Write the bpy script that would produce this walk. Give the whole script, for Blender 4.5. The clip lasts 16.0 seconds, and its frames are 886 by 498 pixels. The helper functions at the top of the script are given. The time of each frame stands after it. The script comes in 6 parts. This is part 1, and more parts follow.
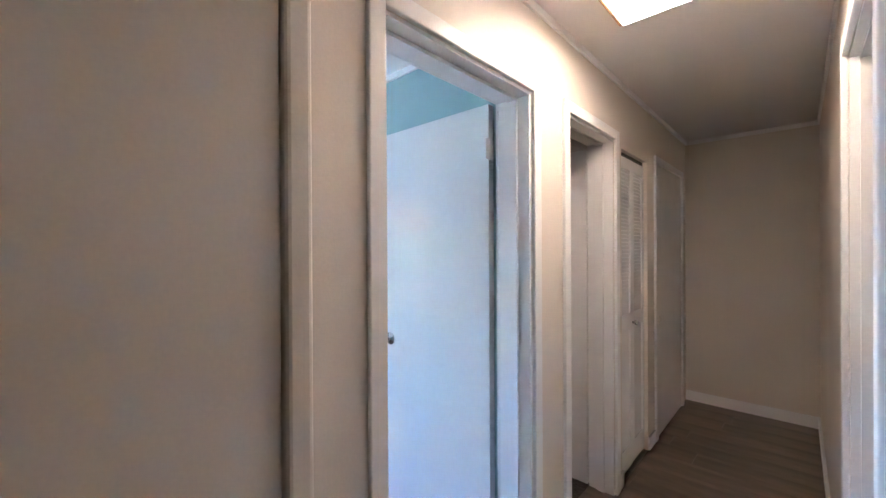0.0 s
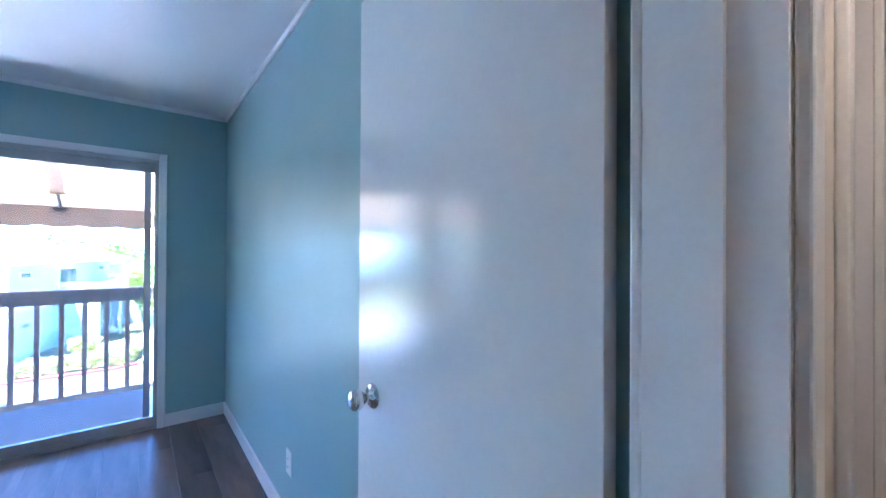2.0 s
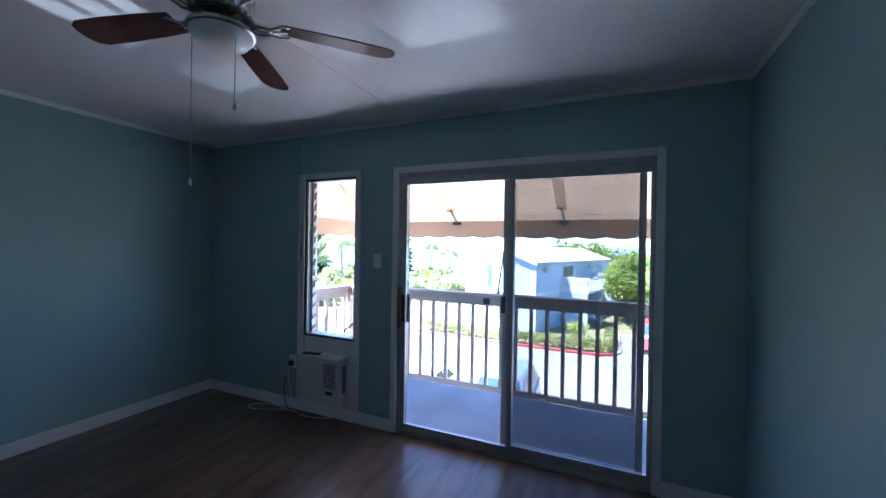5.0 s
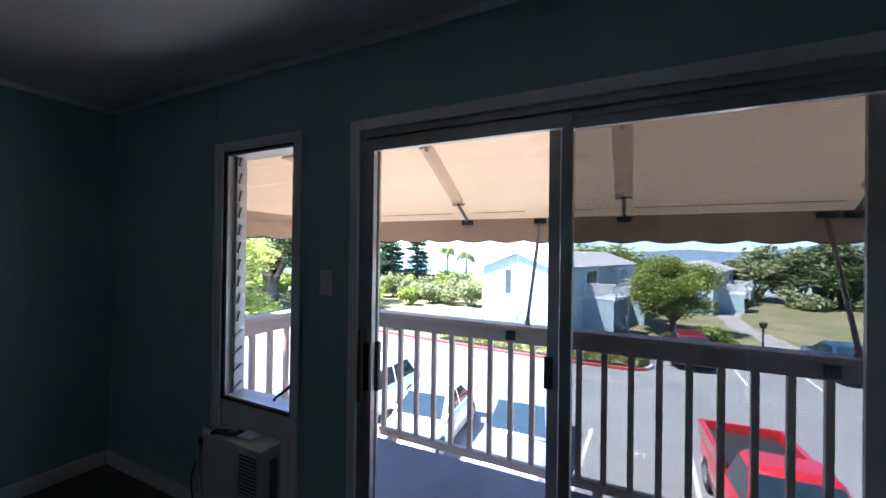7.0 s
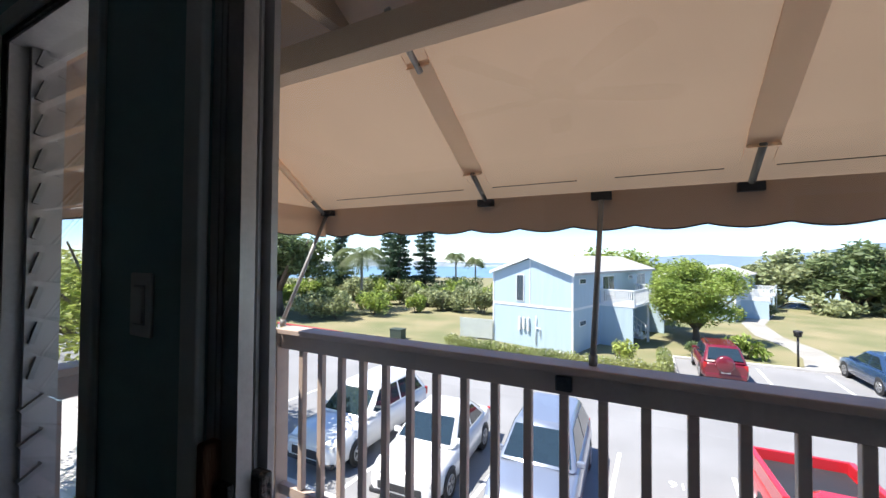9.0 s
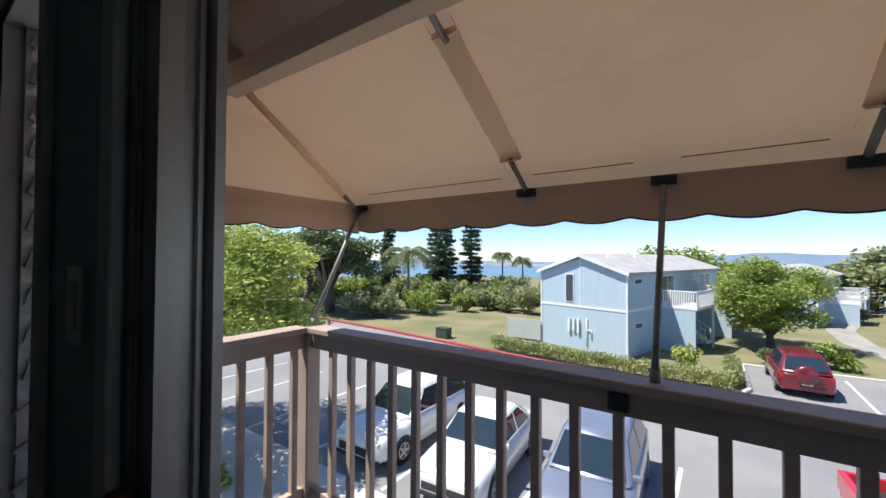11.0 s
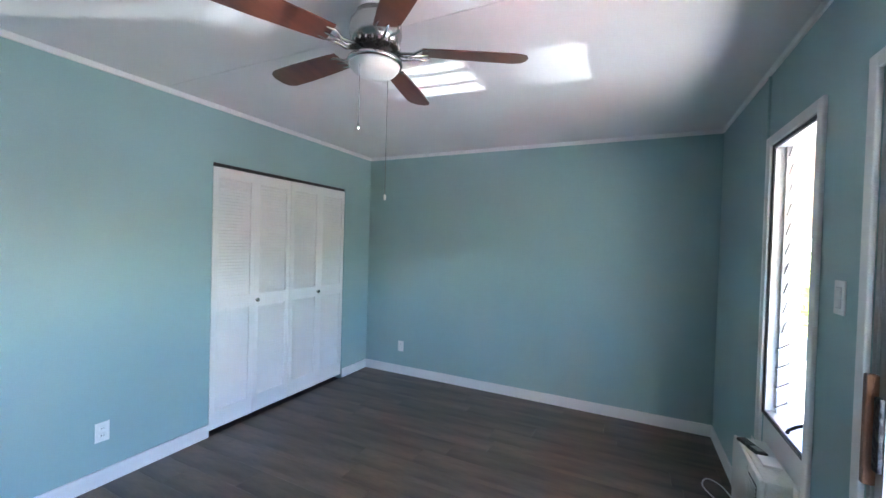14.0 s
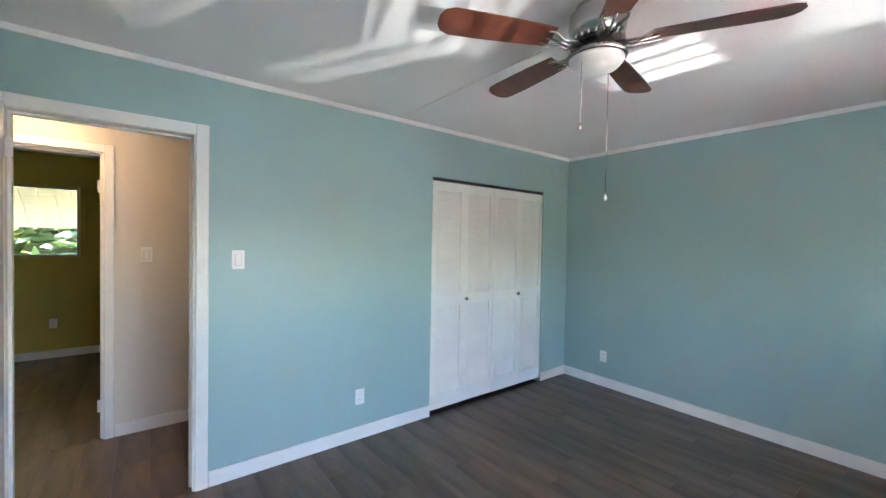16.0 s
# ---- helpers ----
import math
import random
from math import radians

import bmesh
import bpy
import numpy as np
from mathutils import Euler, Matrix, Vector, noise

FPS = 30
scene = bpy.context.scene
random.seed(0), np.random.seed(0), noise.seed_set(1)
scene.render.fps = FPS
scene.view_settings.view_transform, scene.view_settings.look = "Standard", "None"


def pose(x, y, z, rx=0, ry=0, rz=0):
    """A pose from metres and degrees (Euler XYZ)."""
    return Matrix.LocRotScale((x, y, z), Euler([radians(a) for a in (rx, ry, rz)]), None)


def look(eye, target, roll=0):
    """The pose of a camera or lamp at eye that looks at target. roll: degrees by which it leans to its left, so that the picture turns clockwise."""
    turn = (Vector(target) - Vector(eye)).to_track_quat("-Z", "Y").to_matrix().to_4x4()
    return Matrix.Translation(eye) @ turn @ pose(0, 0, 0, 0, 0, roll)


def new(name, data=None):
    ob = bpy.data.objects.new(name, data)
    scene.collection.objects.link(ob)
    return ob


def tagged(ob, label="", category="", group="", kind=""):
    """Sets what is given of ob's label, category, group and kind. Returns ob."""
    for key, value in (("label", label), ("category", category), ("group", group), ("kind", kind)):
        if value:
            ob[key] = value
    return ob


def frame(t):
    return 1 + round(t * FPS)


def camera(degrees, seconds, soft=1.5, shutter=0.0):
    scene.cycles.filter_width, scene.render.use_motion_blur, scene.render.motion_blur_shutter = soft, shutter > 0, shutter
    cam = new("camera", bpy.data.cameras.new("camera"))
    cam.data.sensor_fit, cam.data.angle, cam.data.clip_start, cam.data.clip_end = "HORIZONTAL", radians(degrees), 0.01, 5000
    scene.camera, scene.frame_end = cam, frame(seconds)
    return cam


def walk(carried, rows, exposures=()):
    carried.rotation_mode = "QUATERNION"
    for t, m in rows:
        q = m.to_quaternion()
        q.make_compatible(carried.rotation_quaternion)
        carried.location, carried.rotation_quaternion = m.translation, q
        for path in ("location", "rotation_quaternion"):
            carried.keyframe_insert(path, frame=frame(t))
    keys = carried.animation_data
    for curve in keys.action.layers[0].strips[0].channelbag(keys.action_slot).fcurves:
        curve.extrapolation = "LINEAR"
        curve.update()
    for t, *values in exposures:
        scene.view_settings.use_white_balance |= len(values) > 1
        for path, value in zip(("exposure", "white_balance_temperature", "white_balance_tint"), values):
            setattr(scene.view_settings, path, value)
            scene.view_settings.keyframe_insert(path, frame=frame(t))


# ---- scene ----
cam = camera(97.9, 16.0)
PATH = [
    (0, (-1.441, -0.948, 1.455), (0.029, 0.409, 1.451), -0.3),
    (0.5, (-1.16, -0.715, 1.443), (0.326, 0.624, 1.45), -0.6),
    (1, (-0.934, -0.531, 1.372), (0.531, 0.83, 1.39), 0.3),
    (1.5, (-0.718, -0.386, 1.351), (0.735, 0.988, 1.372), 0.1),
    (2, (-0.585, -0.239, 1.357), (0.658, 1.328, 1.368), 0.3),
    (2.5, (-0.535, -0.028, 1.36), (0.227, 1.821, 1.371), 0.7),
    (3, (-0.539, 0.123, 1.372), (-0.251, 2.103, 1.386), 1.0),
    (3.5, (-0.573, 0.233, 1.417), (-0.762, 2.224, 1.41), 1.2),
    (4, (-0.589, 0.344, 1.422), (-1.144, 2.265, 1.42), 1.2),
    (4.2, (-0.603, 0.392, 1.442), (-1.237, 2.289, 1.431), 1.1),
    (6.3, (-0.958, 1.586, 1.485), (-1.821, 3.391, 1.494), 1.1),
    (6.5, (-1.013, 1.68, 1.514), (-1.871, 3.486, 1.52), 1.0),
    (7, (-1.127, 2.019, 1.504), (-2.012, 3.813, 1.514), 0.8),
    (7.5, (-1.247, 2.343, 1.506), (-2.153, 4.125, 1.527), 0.4),
    (8, (-1.406, 2.612, 1.52), (-2.321, 4.391, 1.538), 0.6),
    (8.2, (-1.451, 2.71, 1.504), (-2.372, 4.485, 1.536), 0.4),
    (10.5, (-1.785, 3.299, 1.398), (-2.716, 5.068, 1.447), 0.5),
    (11, (-1.654, 3.242, 1.419), (-2.784, 4.892, 1.456), 0.3),
    (11.5, (-1.466, 3.101, 1.396), (-2.99, 4.395, 1.44), 0.6),
    (12, (-1.211, 3.042, 1.376), (-3.057, 3.81, 1.433), 1.3),
    (12.5, (-0.976, 2.962, 1.407), (-2.972, 3.093, 1.429), 1.9),
    (13, (-0.825, 2.876, 1.426), (-2.798, 2.553, 1.433), 2.0),
    (13.5, (-0.734, 2.835, 1.484), (-2.632, 2.205, 1.46), 2.1),
    (14, (-0.674, 2.762, 1.49), (-2.475, 1.894, 1.458), 1.7),
    (14.5, (-0.636, 2.71, 1.487), (-2.319, 1.63, 1.454), 1.5),
    (15, (-0.604, 2.674, 1.485), (-2.117, 1.367, 1.453), 1.2),
    (15.5, (-0.59, 2.659, 1.489), (-1.927, 1.172, 1.452), 1.0),
    (16, (-0.585, 2.645, 1.489), (-1.801, 1.057, 1.45), 1.0),
]
EXPOSURES = [(0.0, 6.8, 5150, 10), (1.2, 6.4, 4900, 10), (2.0, 6.1, 4800, 10), (2.5, 5.6, 4800, 10), (3.0, 4.6, 4900, 10), (4.2, 4.15, 5000, 10), (6.3, 3.2, 5900, 10), (7.0, 2.75, 6000, 10), (8.0, 2.1, 6200, 10), (10.3, 0.8, 6500, 10), (11.7, 0.85, 6500, 10), (12.1, 2.0, 6500, 10), (12.5, 3.1, 6500, 10), (13.0, 4.6, 6500, 10), (14.0, 5.95, 6300, 10), (16.0, 5.95, 7000, 10)]
walk(cam, [(t, look(eye, aim, roll)) for t, eye, aim, roll in PATH], EXPOSURES)

# ---- world, sun, exposure ----
world = bpy.data.worlds.new("sky")
scene.world = world
world.use_nodes = True
wn = world.node_tree
sky = wn.nodes.new("ShaderNodeTexSky")
sky.sky_type, sky.sun_disc = "NISHITA", False
SUN_EL, SUN_AZ = radians(62), radians(232)      # azimuth clockwise from +y
sky.sun_elevation, sky.sun_rotation = SUN_EL, SUN_AZ
sky.air_density, sky.dust_density, sky.ozone_density = 0.8, 0.0, 3.5
tint = wn.nodes.new("ShaderNodeVectorMath")
tint.operation = "MULTIPLY"
tint.inputs[1].default_value = (0.85, 0.95, 1.1)
wn.links.new(sky.outputs[0], tint.inputs[0])
wn.links.new(tint.outputs[0], wn.nodes["Background"].inputs[0])
wn.nodes["Background"].inputs[1].default_value = 0.105
sun = new("sun", bpy.data.lights.new("sun", "SUN"))
sun.data.energy, sun.data.angle, sun.data.color = 5.0, radians(0.55), (1.0, 0.95, 0.87)
toward = Vector((math.sin(SUN_AZ) * math.cos(SUN_EL), math.cos(SUN_AZ) * math.cos(SUN_EL), math.sin(SUN_EL)))
sun.matrix_world = look(toward * 60, (0, 0, 0))


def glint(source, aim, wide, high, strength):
    """Added area lamp, a narrow beam imitating sunlight thrown back by parked car glass."""
    lamp = bpy.data.lights.new("glint_lamp", "AREA")
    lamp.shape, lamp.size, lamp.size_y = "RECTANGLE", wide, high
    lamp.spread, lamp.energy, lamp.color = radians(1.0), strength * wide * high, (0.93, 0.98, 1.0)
    new("glint_lamp", lamp).matrix_world = look(source, aim)


# lamps added near the named car, each aimed at one ceiling patch
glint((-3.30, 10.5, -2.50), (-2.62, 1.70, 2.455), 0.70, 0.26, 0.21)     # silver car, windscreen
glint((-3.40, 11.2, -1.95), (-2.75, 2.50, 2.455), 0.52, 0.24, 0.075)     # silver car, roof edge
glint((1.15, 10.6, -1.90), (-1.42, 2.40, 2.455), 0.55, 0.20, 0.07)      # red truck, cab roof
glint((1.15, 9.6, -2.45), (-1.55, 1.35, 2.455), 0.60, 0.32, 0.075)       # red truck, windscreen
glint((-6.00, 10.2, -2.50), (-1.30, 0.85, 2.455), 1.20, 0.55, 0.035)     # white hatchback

# ---- plan (metres) ----
XL, W, H = -4.39, 3.41, 2.455               # left wall, window wall, ceiling; right wall x=0, back wall y=0
WT = 0.10                                   # outer wall
HN, HS, HE, HW = -0.15, -1.07, 2.84, -2.42 # hall: bedroom side, far side, east end, west end
D0, D1, DH = -0.805, -0.047, 2.085           # bedroom doorway
S0, S1, SH = -2.232, -0.458, 2.035          # sliding door opening
V0, V1, VH = -3.178, -2.636, 2.035          # window opening
C0, C1, CH = -3.955, -2.49, 2.035           # closet
GZ = -4.0                                   # parking lot
LOT_B = 22.3                                # far kerb


# ---- tools ----
def box(bm, x0, x1, y0, y1, z0, z1, m=None):
    vs = [bm.verts.new((x, y, z)) for z in (z0, z1) for x, y in ((x0, y0), (x1, y0), (x1, y1), (x0, y1))]
    for f in ((3, 2, 1, 0), (4, 5, 6, 7), (0, 1, 5, 4), (1, 2, 6, 5), (2, 3, 7, 6), (3, 0, 4, 7)):
        bm.faces.new([vs[i] for i in f])
    if m is not None:
        bmesh.ops.transform(bm, matrix=m, verts=vs)
    return vs


def bbox(x0, x1, y0, y1, z0, z1, bevel=0.0, seg=2, m=None):
    """One box with rounded edges, as a bmesh of its own."""
    bm = bmesh.new()
    box(bm, x0, x1, y0, y1, z0, z1)
    if bevel:
        bmesh.ops.bevel(bm, geom=bm.edges[:], offset=bevel, segments=seg, affect="EDGES", profile=0.5, clamp_overlap=True)
    if m is not None:
        bm.transform(m)
    return bm


def tube(bm, points, radii, seg=10, cap=True):
    """A round bar through points."""
    if not hasattr(radii, "__len__"):
        radii = [radii] * len(points)
    pts = [Vector(p) for p in points]
    rings = []
    side = None
    for i, p in enumerate(pts):
        d = (pts[min(i + 1, len(pts) - 1)] - pts[max(i - 1, 0)]).normalized()
        if side is None:
            side = d.orthogonal().normalized()
        side = (side - d * side.dot(d)).normalized()
        up = d.cross(side)
        rings.append([bm.verts.new(p + radii[i] * (math.cos(a) * side + math.sin(a) * up)) for a in (2 * math.pi * k / seg for k in range(seg))])
    for a, b in zip(rings, rings[1:]):
        for k in range(seg):
            bm.faces.new((a[k], a[(k + 1) % seg], b[(k + 1) % seg], b[k])).smooth = True
    if cap:
        bm.faces.new(rings[0][::-1])
        bm.faces.new(rings[-1])
    return bm


def lathe(bm, profile, seg=24, m=None):
    """A turned shape round z from (radius, height) pairs."""
    rings = []
    for r, z in profile:
        rings.append([bm.verts.new((r * math.cos(a), r * math.sin(a), z)) for a in (2 * math.pi * k / seg for k in range(seg))])
    for a, b in zip(rings, rings[1:]):
        for k in range(seg):
            bm.faces.new((a[k], a[(k + 1) % seg], b[(k + 1) % seg], b[k])).smooth = True
    bm.faces.new(rings[0][::-1])
    bm.faces.new(rings[-1])
    if m is not None:
        bmesh.ops.transform(bm, matrix=m, verts=[v for r in rings for v in r])
    return bm


def prism(bm, outline, axis, a, b, m=None):
    """An outline of (u, v) pairs pushed from a to b along axis x, y or z."""
    def at(u, v, w):
        return {"x": (w, u, v), "y": (u, w, v), "z": (u, v, w)}[axis]
    lo = [bm.verts.new(at(u, v, a)) for u, v in outline]
    hi = [bm.verts.new(at(u, v, b)) for u, v in outline]
    n = len(outline)
    bm.faces.new(lo[::-1])
    bm.faces.new(hi)
    for i in range(n):
        bm.faces.new((lo[i], lo[(i + 1) % n], hi[(i + 1) % n], hi[i]))
    if m is not None:
        bmesh.ops.transform(bm, matrix=m, verts=lo + hi)
    return bm


def mesh_of(name, bm, material, smooth=False):
    bmesh.ops.recalc_face_normals(bm, faces=bm.faces[:])
    me = bpy.data.meshes.new(name)
    bm.to_mesh(me)
    bm.free()
    for m in (material if isinstance(material, (list, tuple)) else [material]):
        me.materials.append(m)
    if smooth:
        for p in me.polygons:
            p.use_smooth = True
    return me


def part(name, bm, material, parent=None, label="", smooth=False):
    ob = new(name, mesh_of(name, bm, material, smooth))
    if parent is not None:
        ob.parent = parent
    if label:
        ob["label"] = label
    return ob


def thing(name, at, label, category, group=""):
    ob = new(name)
    ob.empty_display_size = 0.1
    ob.location = at
    return tagged(ob, label, category, group)


def solid(name, bm, material, label, category="", group="", kind="", smooth=False):
    return tagged(part(name, bm, material, None, "", smooth), label, category, group, kind)


def soften(bm, offset, seg=2):
    bmesh.ops.bevel(bm, geom=bm.edges[:], offset=offset, segments=seg, affect="EDGES", profile=0.5, clamp_overlap=True)
    return bm


# ---- materials ----
def material(name, base, rough=0.5, metal=0.0, vary=0.08, scale=3.0, fine=60.0, bump=0.02, spec=0.5, tint=None, stretch=(1, 1, 1), per_object=0.0, trans=0.0):
    """A surface with broad blotches and fine grain. vary: strength of both; tint: a second colour for the blotches."""
    m = bpy.data.materials.new(name)
    m.use_nodes = True
    n, l = m.node_tree.nodes, m.node_tree.links
    b = n["Principled BSDF"]
    b.inputs["Roughness"].default_value, b.inputs["Metallic"].default_value = rough, metal
    b.inputs["Specular IOR Level"].default_value = spec
    geo = n.new("ShaderNodeTexCoord")
    mp = n.new("ShaderNodeMapping")
    mp.inputs["Scale"].default_value = stretch
    l.new(geo.outputs["Object"], mp.inputs[0])
    big, small = n.new("ShaderNodeTexNoise"), n.new("ShaderNodeTexNoise")
    big.inputs["Scale"].default_value, small.inputs["Scale"].default_value = scale, fine
    big.inputs["Detail"].default_value, small.inputs["Detail"].default_value = 4, 3
    l.new(mp.outputs[0], big.inputs[0])
    l.new(mp.outputs[0], small.inputs[0])
    second = tint or tuple(c * (1 - 2.2 * vary) for c in base)
    ramp = n.new("ShaderNodeMapRange")
    ramp.inputs[1].default_value, ramp.inputs[2].default_value = 0.35, 0.65
    l.new(big.outputs["Fac"], ramp.inputs[0])
    mix = n.new("ShaderNodeMix")
    mix.data_type = "RGBA"
    mix.inputs[6].default_value, mix.inputs[7].default_value = (*base, 1), (*second, 1)
    l.new(ramp.outputs[0], mix.inputs[0])
    mul = n.new("ShaderNodeMix")
    mul.data_type, mul.blend_type = "RGBA", "MULTIPLY"
    mul.inputs[0].default_value = min(1.0, vary * 4)
    grey = n.new("ShaderNodeMapRange")
    grey.inputs[1].default_value, grey.inputs[2].default_value, grey.inputs[3].default_value = 0.3, 0.7, 0.6
    l.new(small.outputs["Fac"], grey.inputs[0])
    l.new(mix.outputs[2], mul.inputs[6])
    l.new(grey.outputs[0], mul.inputs[7])
    out = mul.outputs[2]
    if per_object:
        info, hsv, rng = n.new("ShaderNodeObjectInfo"), n.new("ShaderNodeHueSaturation"), n.new("ShaderNodeMapRange")
        rng.inputs[3].default_value, rng.inputs[4].default_value = 1 - per_object, 1 + per_object
        l.new(info.outputs["Random"], rng.inputs[0])
        l.new(rng.outputs[0], hsv.inputs["Value"])
        l.new(out, hsv.inputs["Color"])
        out = hsv.outputs[0]
    l.new(out, b.inputs["Base Color"])
    rr = n.new("ShaderNodeMapRange")
    rr.inputs[3].default_value, rr.inputs[4].default_value = max(0.02, rough * 0.85), min(1, rough * 1.15)
    l.new(big.outputs["Fac"], rr.inputs[0])
    l.new(rr.outputs[0], b.inputs["Roughness"])
    if bump:
        bp = n.new("ShaderNodeBump")
        bp.inputs["Strength"].default_value, bp.inputs["Distance"].default_value = 0.5, bump
        l.new(small.outputs["Fac"], bp.inputs["Height"])
        l.new(bp.outputs[0], b.inputs["Normal"])
    if trans:
        b.inputs["Transmission Weight"].default_value = trans
    return m


def glass(name, tint=(1, 1, 1), rough=0.0):
    """Thin pane: mostly clear, with a Fresnel gloss."""
    m = bpy.data.materials.new(name)
    m.use_nodes = True
    n, l = m.node_tree.nodes, m.node_tree.links
    n.remove(n["Principled BSDF"])
    tr, gl, fr, mx = n.new("ShaderNodeBsdfTransparent"), n.new("ShaderNodeBsdfGlossy"), n.new("ShaderNodeLayerWeight"), n.new("ShaderNodeMixShader")
    pw, sc = n.new("ShaderNodeMath"), n.new("ShaderNodeMapRange")
    pw.operation, pw.inputs[1].default_value = "POWER", 4.0
    sc.inputs[3].default_value, sc.inputs[4].default_value = 0.05, 0.75
    tr.inputs[0].default_value = (*tint, 1)
    gl.inputs["Roughness"].default_value = rough
    l.new(fr.outputs["Facing"], pw.inputs[0])
    l.new(pw.outputs[0], sc.inputs[0])
    l.new(sc.outputs[0], mx.inputs[0])
    l.new(tr.outputs[0], mx.inputs[1])
    l.new(gl.outputs[0], mx.inputs[2])
    l.new(mx.outputs[0], n["Material Output"].inputs[0])
    return m


def cloth(name, base, through_share):
    """Canvas that lets sunlight glow through."""
    m = material(name, base, 0.85, vary=0.04, scale=1.6, fine=220, bump=0.0015)
    n, l = m.node_tree.nodes, m.node_tree.links
    bs, out = n["Principled BSDF"], n["Material Output"]
    tl, mx = n.new("ShaderNodeBsdfTranslucent"), n.new("ShaderNodeMixShader")
    l.new(bs.inputs["Base Color"].links[0].from_socket, tl.inputs[0])
    mx.inputs[0].default_value = through_share
    l.new(bs.outputs[0], mx.inputs[1])
    l.new(tl.outputs[0], mx.inputs[2])
    l.new(mx.outputs[0], out.inputs[0])
    return m


def glow(name, colour, strength):
    m = bpy.data.materials.new(name)
    m.use_nodes = True
    b = m.node_tree.nodes["Principled BSDF"]
    b.inputs["Base Color"].default_value = (*colour, 1)
    b.inputs["Emission Color"].default_value = (*colour, 1)
    b.inputs["Emission Strength"].default_value = strength
    return m


TEAL = material("teal wall paint", (0.312, 0.465, 0.472), 0.40, vary=0.025, scale=1.3, fine=140, bump=0.0004)
WHITE = material("white trim paint", (0.80, 0.80, 0.79), 0.3, vary=0.02, scale=4, fine=90, bump=0.001)
DOORW = material("white door paint", (0.80, 0.80, 0.79), 0.16, vary=0.02, scale=2, fine=40, bump=0.0012)
CEIL = material("white ceiling paint", (0.82, 0.81, 0.81), 0.42, vary=0.02, scale=1.1, fine=110, bump=0.0003)
HALLW = material("warm white hall paint", (0.70, 0.65, 0.58), 0.45, vary=0.025, scale=1.2, fine=120, bump=0.0004)
YELLOW = material("yellow wall paint", (0.62, 0.52, 0.12), 0.45, vary=0.04, scale=1.2, fine=120, bump=0.0015)
BATH = material("plain white plaster", (0.75, 0.72, 0.68), 0.5, vary=0.03)
ALU = material("weathered aluminium", (0.46, 0.46, 0.47), 0.38, 0.55, vary=0.06, scale=6, fine=80, bump=0.001)
ALU_L = material("pale aluminium frame", (0.60, 0.60, 0.61), 0.4, 0.3, vary=0.05, scale=6, fine=80, bump=0.001)
GALV = material("dull galvanised pipe", (0.30, 0.29, 0.28), 0.6, 0.3, vary=0.1, scale=8, fine=60, bump=0.001)
CHROME = material("polished chrome", (0.75, 0.75, 0.76), 0.1, 1.0, vary=0.02, bump=0)
NICKEL = material("brushed nickel", (0.55, 0.54, 0.52), 0.25, 1.0, vary=0.03, bump=0.0003)
BLACK = material("black plastic", (0.02, 0.02, 0.022), 0.4, vary=0.1)
RUBBER = material("black rubber", (0.02, 0.02, 0.02), 0.75, vary=0.1)
PLATE = material("white plastic", (0.82, 0.82, 0.80), 0.3, vary=0.01, bump=0)
GLASS = glass("clear window glass")
SCREEN = glass("insect screen mesh", (0.23, 0.235, 0.245), 0.5)
RAILM = material("mauve brown rail paint", (0.48, 0.365, 0.30), 0.55, vary=0.06, scale=4, fine=50, bump=0.002)
CANVAS = cloth("tan awning canvas", (0.66, 0.465, 0.31), 0.145)
# pocket canvas brightened in place of the sunlight its double layer blocks
POCKET = cloth("brightened pocket canvas", (0.93, 0.68, 0.47), 0.12)
# valance canvas: base darkened because it hangs less lit than the slope
VALANCE = cloth("darkened valance canvas", (0.56, 0.375, 0.25), 0.05)
DECK = material("blue grey deck coating", (0.17, 0.18, 0.22), 0.6, vary=0.1, scale=2, fine=60, bump=0.003)

# ---- the rooms ----
def wall(name, pieces, mat, label):
    """A wall of butted blocks, one mesh."""
    bm = bmesh.new()
    for p in pieces:
        box(bm, *p)
    return solid(name, bm, mat, label, "wall", kind="structure")


def around(a0, a1, holes, z0, z1):
    """Blocks (a0, a1, z0, z1) of a wall from a0 to a1 with rectangular holes (h0, h1, hz0, hz1), sorted."""
    out, at = [], a0
    for h0, h1, b, t in holes:
        out.append((at, h0, z0, z1))
        if t < z1:
            out.append((h0, h1, t, z1))
        if b > z0:
            out.append((h0, h1, z0, b))
        at = h1
    out.append((at, a1, z0, z1))
    return out


TOP = H + 0.12
# window wall: teal inside, siding colour outside
north_holes = [(V0, V1, 0.09, VH), (S0, S1, -0.02, SH)]
wall("wall_north", [(a, b, W, W + 0.06, c, d) for a, b, c, d in around(XL - 0.1, 0.1, north_holes, -0.02, TOP)], TEAL, "teal painted wall with sliding door and window")
SIDING = material("pale blue wood siding", (0.50, 0.62, 0.68), 0.6, vary=0.04, scale=2, fine=30, bump=0.003)
wall("wall_outer", [(a, b, W + 0.062, W + WT, c, d) for a, b, c, d in around(-9, 7, north_holes, GZ, 3.0)], SIDING, "pale blue outer wall of the apartment")
wall("wall_west", [(XL - 0.1, XL, 0, W, -0.02, TOP)], TEAL, "plain teal painted bedroom wall")
wall("wall_east", [(0, 0.1, 0, W, -0.02, TOP)], TEAL, "teal painted wall beside the open door")
south_holes = [(C0, C1, -0.02, CH), (D0, D1, -0.02, DH)]
wall("wall_south", [(a, b, -0.075, 0, c, d) for a, b, c, d in around(XL - 0.1, 0.1, south_holes, -0.02, TOP)], TEAL, "teal painted wall with doorway and closet")
